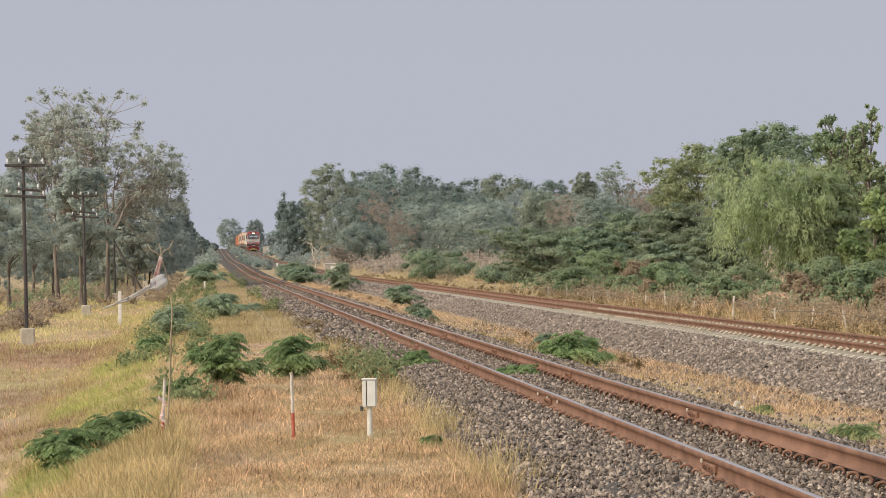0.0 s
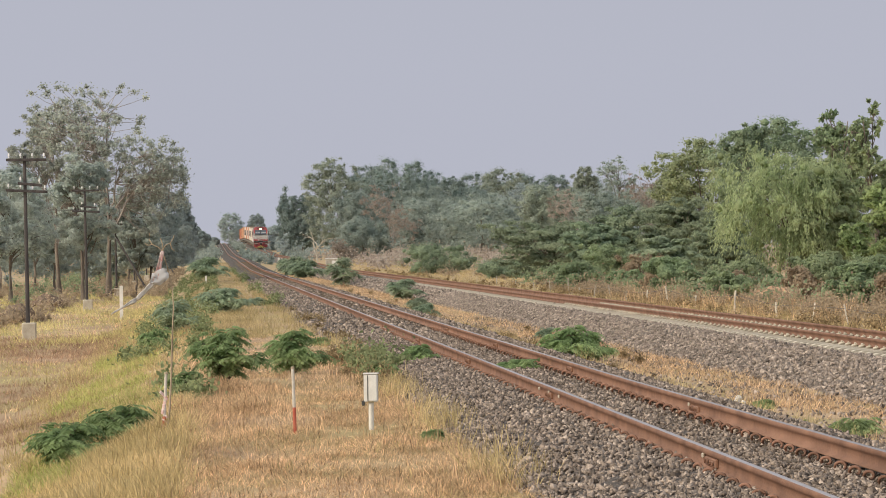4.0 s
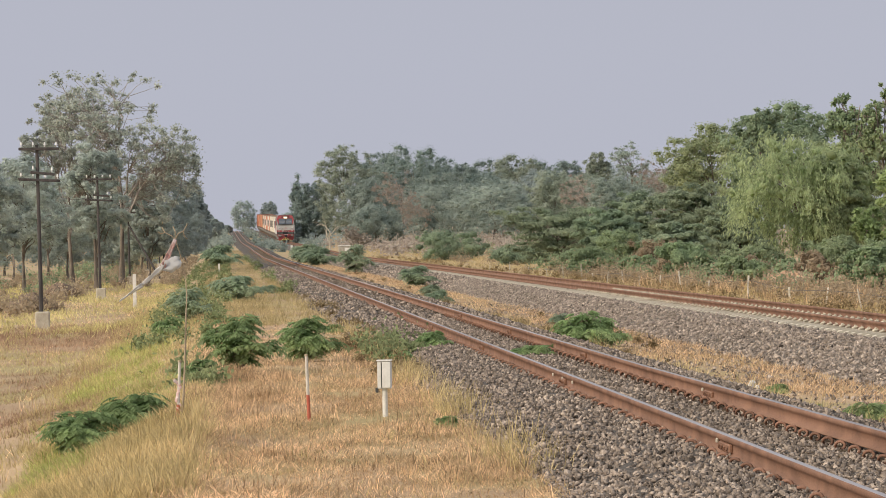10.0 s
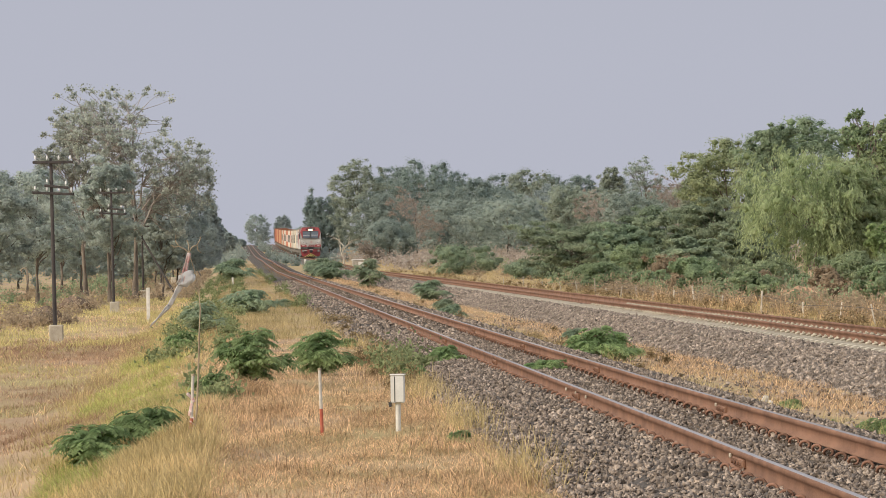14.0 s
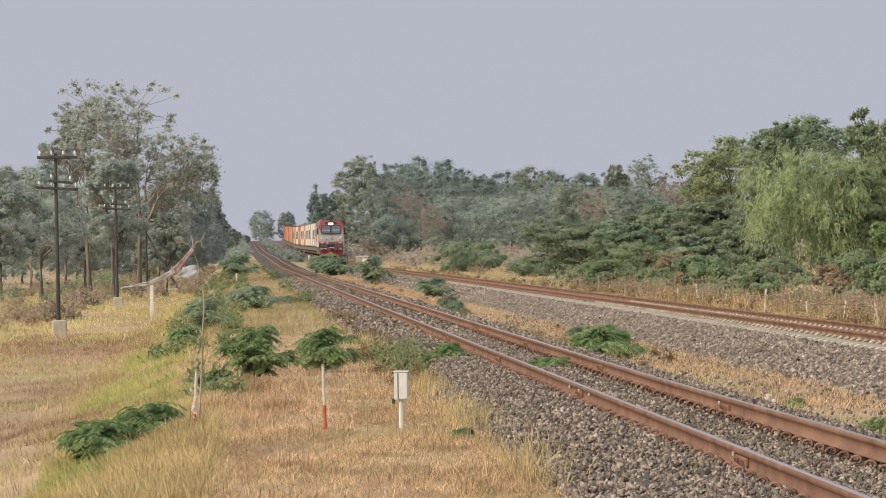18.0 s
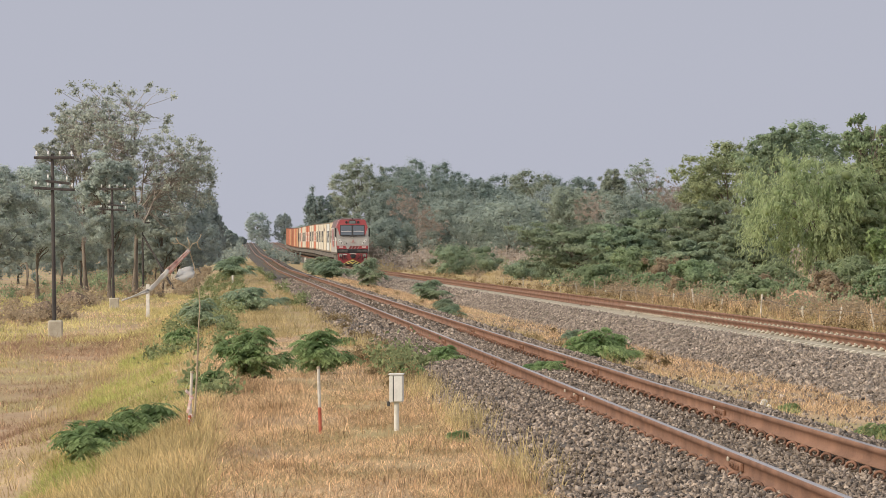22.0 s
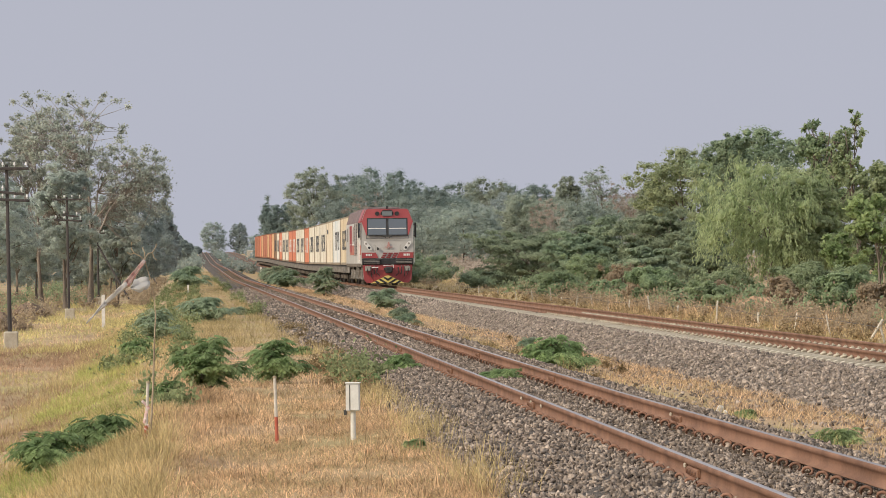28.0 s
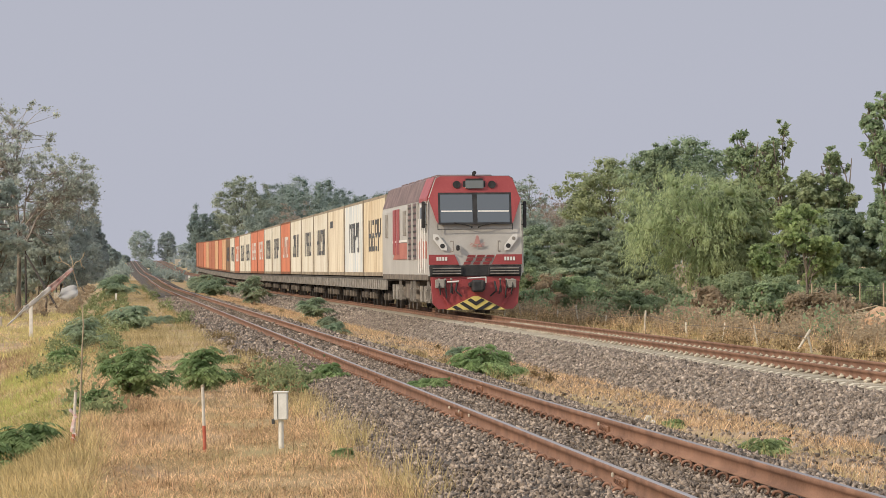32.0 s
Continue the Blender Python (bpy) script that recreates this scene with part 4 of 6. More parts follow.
def tree(kind, x, y, top_z, spread, tone="", name="tree"):
    leaf, bark, start, boughs, clumps, csize, leaves, lsize, long, droop, flat, label = KINDS[kind]
    rng = np.random.default_rng(int(abs(x) * 131 + y * 17))
    z0 = float(land(x, y))
    h = top_z - z0
    root = thing(name, (x, y, z0 - 0.05), label, "shrub" if kind in ("low", "thicket") else "tree", "trees along the line")
    solid, fine = kind not in OPEN_CROWNS, y < 300
    if kind in ("far", "mid2"):
        # tall crowns carry more foliage
        tall = min(max(h * (1 - start) / (1.9 * spread), 1.0), 2.4)
        clumps, leaves = int(clumps * tall), leaves * 1.3 * tall ** 0.8
    if kind == "sparse":
        clumps, leaves = int(clumps * max(1, spread)), leaves * max(1, spread)
    if x < 0 and kind == "dense":
        start = 0.26
    r = max(0.05, h * 0.013)
    mid, half = h * (start + 1) / 2, h * (1 - start) / 2
    # trunk: leans a little and fades out inside the crown
    bend = rng.normal(0, 0.03 * h, 2)
    path = []
    for k in range(7):
        s = k / 6
        path.append(((bend[0] * s * s + rng.normal(0, 0.006 * h), bend[1] * s * s, h * 0.82 * s), r * (1 - 0.85 * s) * (1.5 if k == 0 else 1)))
    v, f = tubes([path])
    attach("trunk", arrays("trunk", v, f, True), M["bark"], root)
    phase = rng.uniform(0, 6.28, 3)

    def hull(az, q, w):
        """A place in the crown: full shoulders, broad lobes; q from -1 at the foot to 1 at the top."""
        wide = (1 - abs(q) ** (3.0 if solid else 2.4)) ** 0.5 * (1 + 0.16 * math.sin(2 * az + phase[0]) + 0.12 * math.sin(3 * az + phase[1]) + 0.07 * math.sin(5 * az + phase[2]))
        if q > 0:
            wide *= 1 - 0.14 * q
        return np.array([math.cos(az) * wide * spread * w, math.sin(az) * wide * spread * w, mid + q * half * (0.97 if w > 0.8 else w + 0.1)])

    # boughs reach out and up from the trunk; each carries its own clumps
    ends, c = [], []
    for i in range(boughs):
        q = -0.75 + 1.6 * ((i * 0.618 + 0.21) % 1.0)
        ends.append(hull(i * 2.4 + rng.normal(0, 0.25), q, rng.uniform(0.62, 0.86)))
    twigs = [[] for _ in ends]
    for i in range(clumps):
        k = i % boughs
        if solid and i % 6 > (0 if kind in ("far", "mid2", "mid", "dense") else 1):
            p = hull(rng.uniform(0, 6.28), rng.uniform(-0.95, 0.96), rng.uniform(0.35, 1.0) ** 0.6 * 0.98)
        else:
            wide = (0.25 if kind == "euc" else 0.32) * spread
            p = ends[k] + rng.normal(0, 1, 3) * np.array([wide, wide, min(wide * (0.45 if flat < 0.4 else 0.75), half * 0.3)])
            twigs[k].append(i)
        c.append(p)
    c = np.array(c)
    rad = csize * spread * rng.uniform(0.5, 1.3 if fine else 1.45, len(c))
    c[:, 2] = np.clip(c[:, 2], rad * flat * 0.6, h - rad * flat * 0.55)
    far_out = np.hypot(c[:, 0], c[:, 1]) / (spread * (0.98 if kind == "euc" else 1.12))
    c[:, :2] /= np.maximum(far_out, 1)[:, None]
    for i, e in enumerate(ends):
        s0 = min(max((e[2] / h - 0.12) * rng.uniform(0.55, 0.9), start * 0.5), 0.74)
        k = s0 / 0.82 * 6
        a, b = path[int(k)], path[int(k) + 1]
        p = np.array(Vector(a[0]).lerp(Vector(b[0]), k - int(k)))
        run = e - p
        limb = curve(p, run * np.array([0.30, 0.30, 0.62]) + np.array([0, 0, 0.05 * h]), e, r * (0.42 if kind == "euc" else 0.5) * (1 - 0.5 * s0), r * 0.12, 6, 0.014 * h if kind == "euc" else 0.008 * h, rng)
        paths = [limb]
        if kind == "sparse":
            # tufts stand along upright shoots
            for t in twigs[i]:
                u = rng.uniform(0.35, 1.0) * 4.99
                lo, hi = np.array(limb[int(u)][0]), np.array(limb[int(u) + 1][0])
                c[t] = lo + (hi - lo) * (u - int(u)) + rng.normal(0, 0.13 * spread, 3)
        if not solid or (fine and flat < 0.4):
            for t in twigs[i]:
                t = c[t]
                g = np.array(limb[int(rng.integers(2, 6))][0])
                paths.append(curve(g, (np.array(t) - g) * np.array([0.4, 0.4, 0.7]), t, r * 0.17, r * 0.05, 4, 0.006 * h, rng))
        v, f = tubes(paths, 5)
        attach("limb", arrays("limb", v, f, True), M[bark], root)
    # far trees and those left of the line get leaves with haze in the colour
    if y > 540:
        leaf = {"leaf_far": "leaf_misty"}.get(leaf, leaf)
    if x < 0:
        leaf = {"leaf_dark": "leaf_hazed", "leaf_mid": "leaf_hazed", "leaf_far": "leaf_misty"}.get(leaf, leaf)
    leaf = tone or leaf
    # leaves of a full crown face outward from its middle
    out = c - np.array([0, 0, mid - 0.2 * half])
    out /= np.linalg.norm(out, axis=1, keepdims=True) + 1e-9
    if not fine:
        k = min(max(y / 600, 0.58), 1.0)
        leaves, lsize = leaves * 0.85 / k ** 0.6, lsize * k * 1.15
    v, f = leaf_mesh(c, rad, int(leaves), lsize, rng, long, droop, flat, solid, out)
    f = np.concatenate([f[:, (0, 1, 2)], f[:, (0, 2, 3)]]) if fine else f[:, (1, 2, 3)]
    if kind == "willow":
        n = 2100
        at = rng.integers(0, len(c), n)
        tops = c[at] + rng.normal(0, 1, (n, 3)) * rad[at][:, None] * 0.55
        ways = out[at] + rng.normal(0, 0.35, (n, 3))
        ways[:, 2] = 0
        ways /= np.linalg.norm(ways, axis=1, keepdims=True) + 1e-9
        sv, sf = strand_mesh(tops, ways, rng.uniform(0.35, 1.15, n), 13, lsize * 0.8, rng)
        sf = np.concatenate([sf[:, (0, 1, 2)], sf[:, (0, 2, 3)]])
        v, f = np.concatenate([v, sv]), np.concatenate([f, sf + len(v)])
    if solid:
        bv, bf = blob_mesh(c, rad * (0.35 if kind == "willow" else 0.42 if kind in ("far", "mid2", "dense") else 0.52), rng, flat)
        v, f = np.concatenate([v, bv]), np.concatenate([f, bf + len(v)])
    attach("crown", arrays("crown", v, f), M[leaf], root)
    return root


for row in (
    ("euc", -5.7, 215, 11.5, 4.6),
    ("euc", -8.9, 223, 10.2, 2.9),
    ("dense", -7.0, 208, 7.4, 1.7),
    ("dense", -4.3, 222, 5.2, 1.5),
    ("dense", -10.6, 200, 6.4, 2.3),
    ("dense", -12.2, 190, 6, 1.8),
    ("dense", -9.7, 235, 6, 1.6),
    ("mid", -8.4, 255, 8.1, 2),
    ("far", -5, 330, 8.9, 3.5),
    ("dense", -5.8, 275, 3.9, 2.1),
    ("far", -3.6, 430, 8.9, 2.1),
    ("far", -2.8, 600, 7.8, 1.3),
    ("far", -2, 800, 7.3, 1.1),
    ("far", 9.5, 1400, 17.1, 5.2),
    ("far", 19.2, 1400, 16.5, 3.2),
    ("far", 18.5, 930, 8.3, 2.9),
    ("far", 15.5, 640, 5.1, 2.6),
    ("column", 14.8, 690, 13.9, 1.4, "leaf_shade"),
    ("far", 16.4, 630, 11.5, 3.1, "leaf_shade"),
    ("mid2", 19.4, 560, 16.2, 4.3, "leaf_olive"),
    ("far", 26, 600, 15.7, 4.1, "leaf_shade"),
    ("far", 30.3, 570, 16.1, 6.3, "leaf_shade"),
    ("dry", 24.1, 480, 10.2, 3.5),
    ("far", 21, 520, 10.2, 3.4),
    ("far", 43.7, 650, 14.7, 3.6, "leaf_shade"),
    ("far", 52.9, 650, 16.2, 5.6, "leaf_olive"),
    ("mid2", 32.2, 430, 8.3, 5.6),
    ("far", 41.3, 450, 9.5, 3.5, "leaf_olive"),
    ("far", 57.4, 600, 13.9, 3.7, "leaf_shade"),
    ("far", 58, 560, 14.4, 2.4, "leaf_olive"),
    ("thin", 54.3, 480, 13.7, 2.4),
    ("dry", 42.5, 420, 8.4, 2.9),
    ("dry", 48.7, 400, 9.9, 2.8),
    ("mid2", 41.8, 385, 7.9, 2.7),
    ("mid", 35.3, 260, 9.3, 3.7),
    ("mid", 34.7, 232, 9.7, 2.1, "leaf_dark"),
    ("mid", 37.9, 240, 10.0, 4.4, "leaf_dark"),
    ("willow", 24, 150, 5.5, 2.9),
    ("feather", 24.9, 190, 4.3, 2.3),
    ("feather", 23.3, 200, 3.8, 2.2),
    ("layer", 19, 205, 3.1, 3.1),
    ("low", 17.9, 284, 2, 3.1, "leaf_dark"),
    ("mid", 31.3, 182, 6.4, 2.4),
    ("sparse", 31.1, 178, 9.3, 1.7),
    ("sparse", 30.9, 168, 8.9, 1.8),
    ("sparse", 27.6, 130, 8.9, 1.4),
    ("bright", 22.4, 118, 3.7, 0.9),
    ("dense", 27.9, 140, 3.8, 1.3),
    ("sparse", 29.9, 150, 7.3, 1.2),
    ("far", -13.5, 310, 5.2, 3.2),
    ("far", -17.5, 300, 5.6, 3.4),
    ("far", -9.6, 330, 5.4, 2.8),
    ("mid", -7.0, 290, 5.0, 2.2),
    ("dense", -15.4, 232, 6.2, 2.2),
    ("low", 20.6, 140, 1, 1.2),
    ("low", 16.9, 118, 0.7, 0.7),
    ("low", 16.6, 126, 0.3, 0.6),
    ("low", 18.2, 101, 1.0, 0.8),
    ("thicket", 18.9, 98, 0.8, 0.9),
    ("low", 17.6, 138, 1.1, 0.9),
    ("low", 20.4, 120, 1.3, 1.1),
    ("thicket", 18.4, 152, 1.2, 1.2),
    ("low", 16.2, 160, 0.9, 1.0),
    ("low", 19.7, 180, 1.7, 1.2),
    ("far", 31.8, 520, 10.6, 4.8, "leaf_far"),
    ("far", 40.2, 560, 11.5, 4.3, "leaf_shade"),
    ("far", 52.3, 600, 12.4, 4.6),
    ("far", 52.8, 530, 10.6, 3.7, "leaf_olive"),
    ("far", 57.8, 520, 9.8, 4),
    ("far", 54.6, 460, 9.3, 3.5),
    ("far", 53.1, 420, 9.6, 2.9, "leaf_olive"),
    ("mid2", 40.2, 310, 8.5, 2.4, "leaf_olive"),
    ("dense", -12.2, 262, 7.4, 2),
    ("dense", -14.1, 252, 6.8, 1.9),
    ("dense", -8.2, 300, 4.9, 2.5),
    ("far", -4.4, 390, 5.2, 2.2),
    ("far", -3.5, 500, 4.3, 1.5),
    ("far", -0.1, 850, 5.8, 1.6),
    ("far", 1.8, 900, 5.2, 1.2),
    ("far", -1.2, 700, 5.7, 1.5),
    ("feather", 19.9, 186, 2.8, 1.7),
    ("feather", 25.1, 176, 2.9, 1.5),
    ("feather", 20.9, 166, 2, 1.5),
    ("low", 19, 230, 0.8, 1.8, "leaf_dark"),
    ("low", 16.9, 170, 0.7, 1.3),
    ("mid", 25.3, 150, 4.8, 1.6),
    ("low", 23, 125, 1.2, 1.2),
    ("low", 24.1, 118, 1.5, 1.1),
    ("mid", 29, 150, 5.5, 1.6),
    ("low", 17.2, 150, 0.6, 0.7),
    ("thicket", 17.5, 142, 0.5, 0.7),
    ("low", 18.6, 140, 0.4, 0.6),
    ("thicket", 18.5, 128, 0.6, 0.8),
    ("low", 19.2, 122, 0.5, 0.6),
    ("thicket", 19.2, 116, 0.8, 0.8),
    ("low", 19.6, 112, 0.7, 0.7),
    ("thicket", 20.1, 108, 0.5, 0.7),
    ("thicket", 20.8, 104, 0.5, 0.7),
    ("thicket", 17.4, 172, 0.4, 0.8),
    ("low", 18.8, 236, 0.4, 1.1),
    ("dense", 29.7, 140, 4.5, 1.1),
    ("bright", 23, 128, 2.3, 0.7),
    ("dry", 14.9, 400, 2.8, 1.4),
    ("dry", 17.4, 700, 9, 2.7),
    ("far", 30.5, 500, 8.6, 5.4),
    ("far", 44.9, 700, 15.7, 6.5),
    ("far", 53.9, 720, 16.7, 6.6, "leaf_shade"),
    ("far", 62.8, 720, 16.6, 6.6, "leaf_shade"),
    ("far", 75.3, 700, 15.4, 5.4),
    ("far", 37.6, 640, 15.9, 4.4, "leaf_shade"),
    ("far", 31.4, 660, 17.3, 4.3),
    ("far", 20, 470, 5.9, 3.6),
):
    tree(row[0], *row[1:], name="shrub" if row[0] in ("low", "thicket") else "tree")


def bare_tree(x, y, h):
    root = thing("bare_tree", (x, y, float(land(x, y)) - 0.05), "bleached leafless dead tree with forked branches", "tree")
    rng = np.random.default_rng(5)
    paths = []
    def grow(p, d, length, r, depth):
        path = [(p, r)]
        q = Vector(p)
        for k in range(4):
            d = (d + Vector(rng.normal(0, 0.16, 3))).normalized()
            q = q + d * length / 4
            path.append((tuple(q), r * (1 - 0.15 * (k + 1))))
        paths.append(path)
        if depth:
            for k in range(3):
                grow(tuple(q - d * length * 0.25 * k), (d + Vector(rng.normal(0, 0.38, 3))).normalized(), length * 0.62, r * 0.5, depth - 1)
    grow((0, 0, 0), Vector((0, 0, 1)), h * 0.42, 0.13, 3)
    for i, path in enumerate(paths):
        v, f = tubes([path], 5)
        attach("trunk" if i == 0 else "branch", arrays("branch", v, f, True), M["bark_pale"], root)


bare_tree(13.3, 440, 5.6)


# ---- scrub behind the fence, and the woods' floor ----
def scrub(name, spots, leaf, label, size, count, height):
    """Low uncountable brushwood: many leaf clumps over a stretch of land."""
    rng = np.random.default_rng(len(name) * 7 + count)
    vs, fs, o = [], [], 0
    for x0, x1, y0, y1, n in spots:
        x, y = rng.uniform(x0, x1, n), rng.uniform(y0, y1, n)
        rad = rng.uniform(0.25, 0.7, n) * height
        c = np.stack([x, y, land(x, y) + rad * 0.5], 1)
        v, f = leaf_mesh(c, rad, n * count, size, rng, 1.8, 0.0, 0.9)
        vs.append(v), fs.append(f + o)
        o += len(v)
    return tagged(attach(name, arrays(name, np.concatenate(vs), np.concatenate(fs)), M[leaf], None), label, "brushwood", kind="stuff")


scrub("brushwood_dry", ((15.2, 20.5, 66, 170, 400), (16, 30, 170, 420, 120)), "leaf_dry", "dry reddish-brown brushwood behind the wire fence", 0.05, 190, 0.95)
scrub("brushwood_low", ((13.6, 15.6, 58, 150, 150), (13.6, 16, 150, 330, 90)), "leaf_weed", "low weedy brush between the far track and the fence", 0.045, 130, 0.5)
scrub("brushwood_green", ((16.5, 22, 85, 200, 90), (18, 45, 180, 480, 90), (-14, -6, 180, 420, 80)), "leaf_mid", "green undergrowth at the foot of the trees", 0.08, 170, 1.2)
scrub("wood_floor", ((14, 36, 330, 545, 130), (30, 64, 340, 560, 150), (22, 44, 215, 330, 50)), "leaf_brownish", "brown tangled undergrowth on the woods' floor", 0.15, 130, 2.3)
scrub("far_wood", ((45, 160, 480, 900, 200), (-90, -8, 430, 900, 260), (14, 60, 560, 950, 150)), "leaf_misty", "far woodland floor, its leaf colour paled for haze", 0.38, 80, 5.0)


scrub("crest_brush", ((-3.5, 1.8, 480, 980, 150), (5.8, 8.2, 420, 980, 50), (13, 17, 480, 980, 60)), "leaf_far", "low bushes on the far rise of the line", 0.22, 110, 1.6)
scrub("verge_weeds", ((1.7, 2.75, 44, 62, 22), (2.4, 2.8, 60, 110, 14), (5.7, 6.4, 50, 110, 16), (6, 8, 60, 200, 24)), "leaf_weed", "low green-brown weeds at the foot of the ballast", 0.024, 420, 0.30)


scrub("field_brush", ((-8.3, -6.1, 136, 142, 26), (-8.5, -6.6, 171, 178, 20), (-15, -6.5, 150, 420, 210), (-13, -7, 120, 160, 40), (-8, -2.2, 190, 420, 170)), "leaf_dry", "brown dead undergrowth below the field trees", 0.07, 130, 0.9)
scrub("bank_weeds", ((-2.0, 0.2, 66, 130, 60), (-2.0, 0.6, 130, 330, 110), (1.9, 2.7, 110, 330, 30), (2.05, 2.75, 50, 60, 16), (-0.6, 0.0, 43, 48, 9)), "leaf_frond_dull", "rank green weeds on the bank", 0.045, 150, 0.55)


# ---- bushes with long feathered leaves ----
def frond_bush(x, y, width, height, leaf="leaf_frond", label="green bush with drooping feathered leaves"):
    rng = np.random.default_rng(int(abs(x) * 977 + y * 31))
    z0 = float(land(x, y)) if not 2.7 < x < 5.6 else float(rise(y)) - 0.24
    root = thing("bush", (x, y, z0 - 0.02), label, "bush", "bushes along the bank")
    v, f = [], []
    big = max(1.0, width * 0.8) if y > 80 else 1.0
    # leaf stalk and leaflet lengths
    stalk, leaflet = min(0.30, width * 0.36) * big, min(0.085, 0.045 + width * 0.035) * big
    stems = 12 if width < 0.6 else 30
    pairs = 8
    for i in range(stems):
        az, lean = i * 2.4 + rng.normal(0, 0.3), 0.12 + 0.88 * ((i * 0.37 + 0.2) % 1.0)
        reach = max(width * 0.5 - stalk * 0.35, width * 0.25)
        tip = Vector((math.cos(az) * reach * lean, math.sin(az) * reach * lean, height * (0.95 - 0.62 * lean ** 1.6) * rng.uniform(0.8, 1.0)))
        bow = lambda u: tip * u + Vector((0, 0, 0.16 * height * math.sin(3.1 * u)))
        sv, sf = tubes([[(tuple(bow(u)), 0.009 * (1 - 0.6 * u)) for u in (0, 0.3, 0.6, 1.0)]], 4)
        attach("stem", arrays("stem", sv, sf), M["bark"], root)
        for k, s0 in enumerate((0.2, 0.38, 0.55, 0.70, 0.82, 0.92, 1.0)):
            b = bow(s0)
            a2 = az + (k * 2.1 if lean < 0.5 else (k % 3 - 1) * 1.0) + rng.normal(0, 0.45)
            L = stalk * rng.uniform(0.65, 1.15)
            d = Vector((math.cos(a2), math.sin(a2), rng.uniform(0.15, 0.75))).normalized()
            for j in range(pairs):
                u = (j + 1.5) / (pairs + 0.5)
                p = b + d * L * u + Vector((0, 0, -0.62 * L * u * u))
                t = (d + Vector((0, 0, -1.24 * u))).normalized()
                side = t.cross(Vector((0, 0, 1))).normalized()
                for s in (-1, 1):
                    w = leaflet * (1.1 - 0.45 * abs(u - 0.45) * 2) * rng.uniform(0.85, 1.15)
                    e = (side * s + t * 0.55 + Vector((0, 0, rng.normal(-0.30, 0.18)))).normalized()
                    c = e.cross(t).cross(e).normalized() * w * 0.22
                    m, q, o = p + e * w * 0.55, p + e * w * 1.25 + Vector((0, 0, -0.12 * w)), len(v)
                    v += [tuple(p), tuple(m + c), tuple(q), tuple(m - c)]
                    f.append((o, o + 1, o + 2, o + 3))
    attach("foliage", arrays("foliage", v, f), M[leaf], root)
    return root


for row in (
    (0.22, 48.6, 1.25, 0.88), (1.22, 52.7, 0.98, 0.74), (-1.42, 37.3, 0.90, 0.50), (-0.86, 38.0, 1.0, 0.48), (-0.28, 46, 0.5, 0.34),
    (0.45, 108, 1.35, 0.80), (0.0, 250, 2.3, 1.5), (-0.75, 85, 0.95, 0.85), (-1.0, 74, 0.6, 0.45), (1.6, 120, 0.5, 0.3), (2.1, 68, 0.35, 0.2),
    (3.1, 54, 0.6, 0.36), (4.2, 49.5, 0.7, 0.24), (4.55, 51, 0.45, 0.2), (6.0, 61.0, 0.9, 0.62), (6.6, 64, 0.8, 0.5), (6.22, 36.0, 0.34, 0.18), (6.5, 36.9, 0.48, 0.24), (6.85, 38.2, 0.5, 0.18), (6.05, 37.4, 0.3, 0.16),
    (8.0, 150, 1.3, 0.95), (7.2, 270, 2.4, 1.45), (7.5, 205, 1.7, 1.7), (7.0, 300, 2.2, 1.1), (8.3, 350, 3, 1.4), (6.9, 120, 0.7, 0.45), (6.2, 105, 0.6, 0.4), (7.4, 80, 0.4, 0.3),
    (2.05, 33.5, 0.22, 0.16), (2.4, 49, 0.4, 0.28), (6.7, 44, 0.3, 0.16)):
    more = 1.0 if row[1] < 55 else 1.35
    frond_bush(row[0], row[1], row[2] * more, row[3] * (1.1 if more > 1 else 1.0), leaf="leaf_bright" if row[0] > 5 and row[1] < 45 else "leaf_frond" if row[1] < 80 else "leaf_dark")


# ---- the telegraph line ----
def telegraph_pole(x, y, height, arms, brace=0.0):
    z = float(land(x, y))
    root = thing("telegraph_pole", (x, y, z), "dark wooden telegraph pole with crossarms and white insulators", "telegraph pole", "telegraph poles")
    part("shaft", rods(((0, 0, 0.1), (-0.06, 0, height), 0.066, 0.046, 10)), M["pole"], root)
    part("footing", blocks(((0.42, 0.42, 0.62), (0.03, 0, 0.22), 0.03)), M["concrete"], root, "pale concrete footing")
    for k, (dz, half, tilt, side) in enumerate(arms):
        arm = part("crossarm", blocks(((2 * half, 0.08, 0.08), (side, -0.08, height - dz), 0.01, pose(0, 0, 0, 0, tilt, 0))), M["pole"], root)
        n = 2 if half < 0.4 else 4
        for i in range(n):
            px = side + (-half + 0.08 + i * (2 * half - 0.16) / (n - 1))
            pz = height - dz - math.tan(radians(tilt)) * (px - side) + 0.06
            part("insulator", rods(((px, -0.08, pz), (px, -0.08, pz + 0.05), 0.012), ((px, -0.08, pz + 0.05), (px, -0.08, pz + 0.14), 0.034, 0.02, 8)), M["white_glaze"], arm, "white porcelain insulator")
    if brace:
        part("brace", rods(((0, 0, height * 0.66), (brace, -2.0, 0.1), 0.06, 0.06, 8)), M["pole"], root, "slanting pole brace")
    return root


ARMS = ((0.12, 0.60, 0, 0), (0.85, 0.36, 6, 0.1), (1.05, 0.62, 3, 0.0))
for k in range(8):
    telegraph_pole(-5.33, 110 + 54 * k, 5.5 if k < 2 else 5.35, ARMS if k < 2 else ((0.12, 0.6, 0, 0), (0.6, 0.6, 0, 0), (1.05, 0.4, 0, 0)), 2.0 if k in (2, 5) else 0)
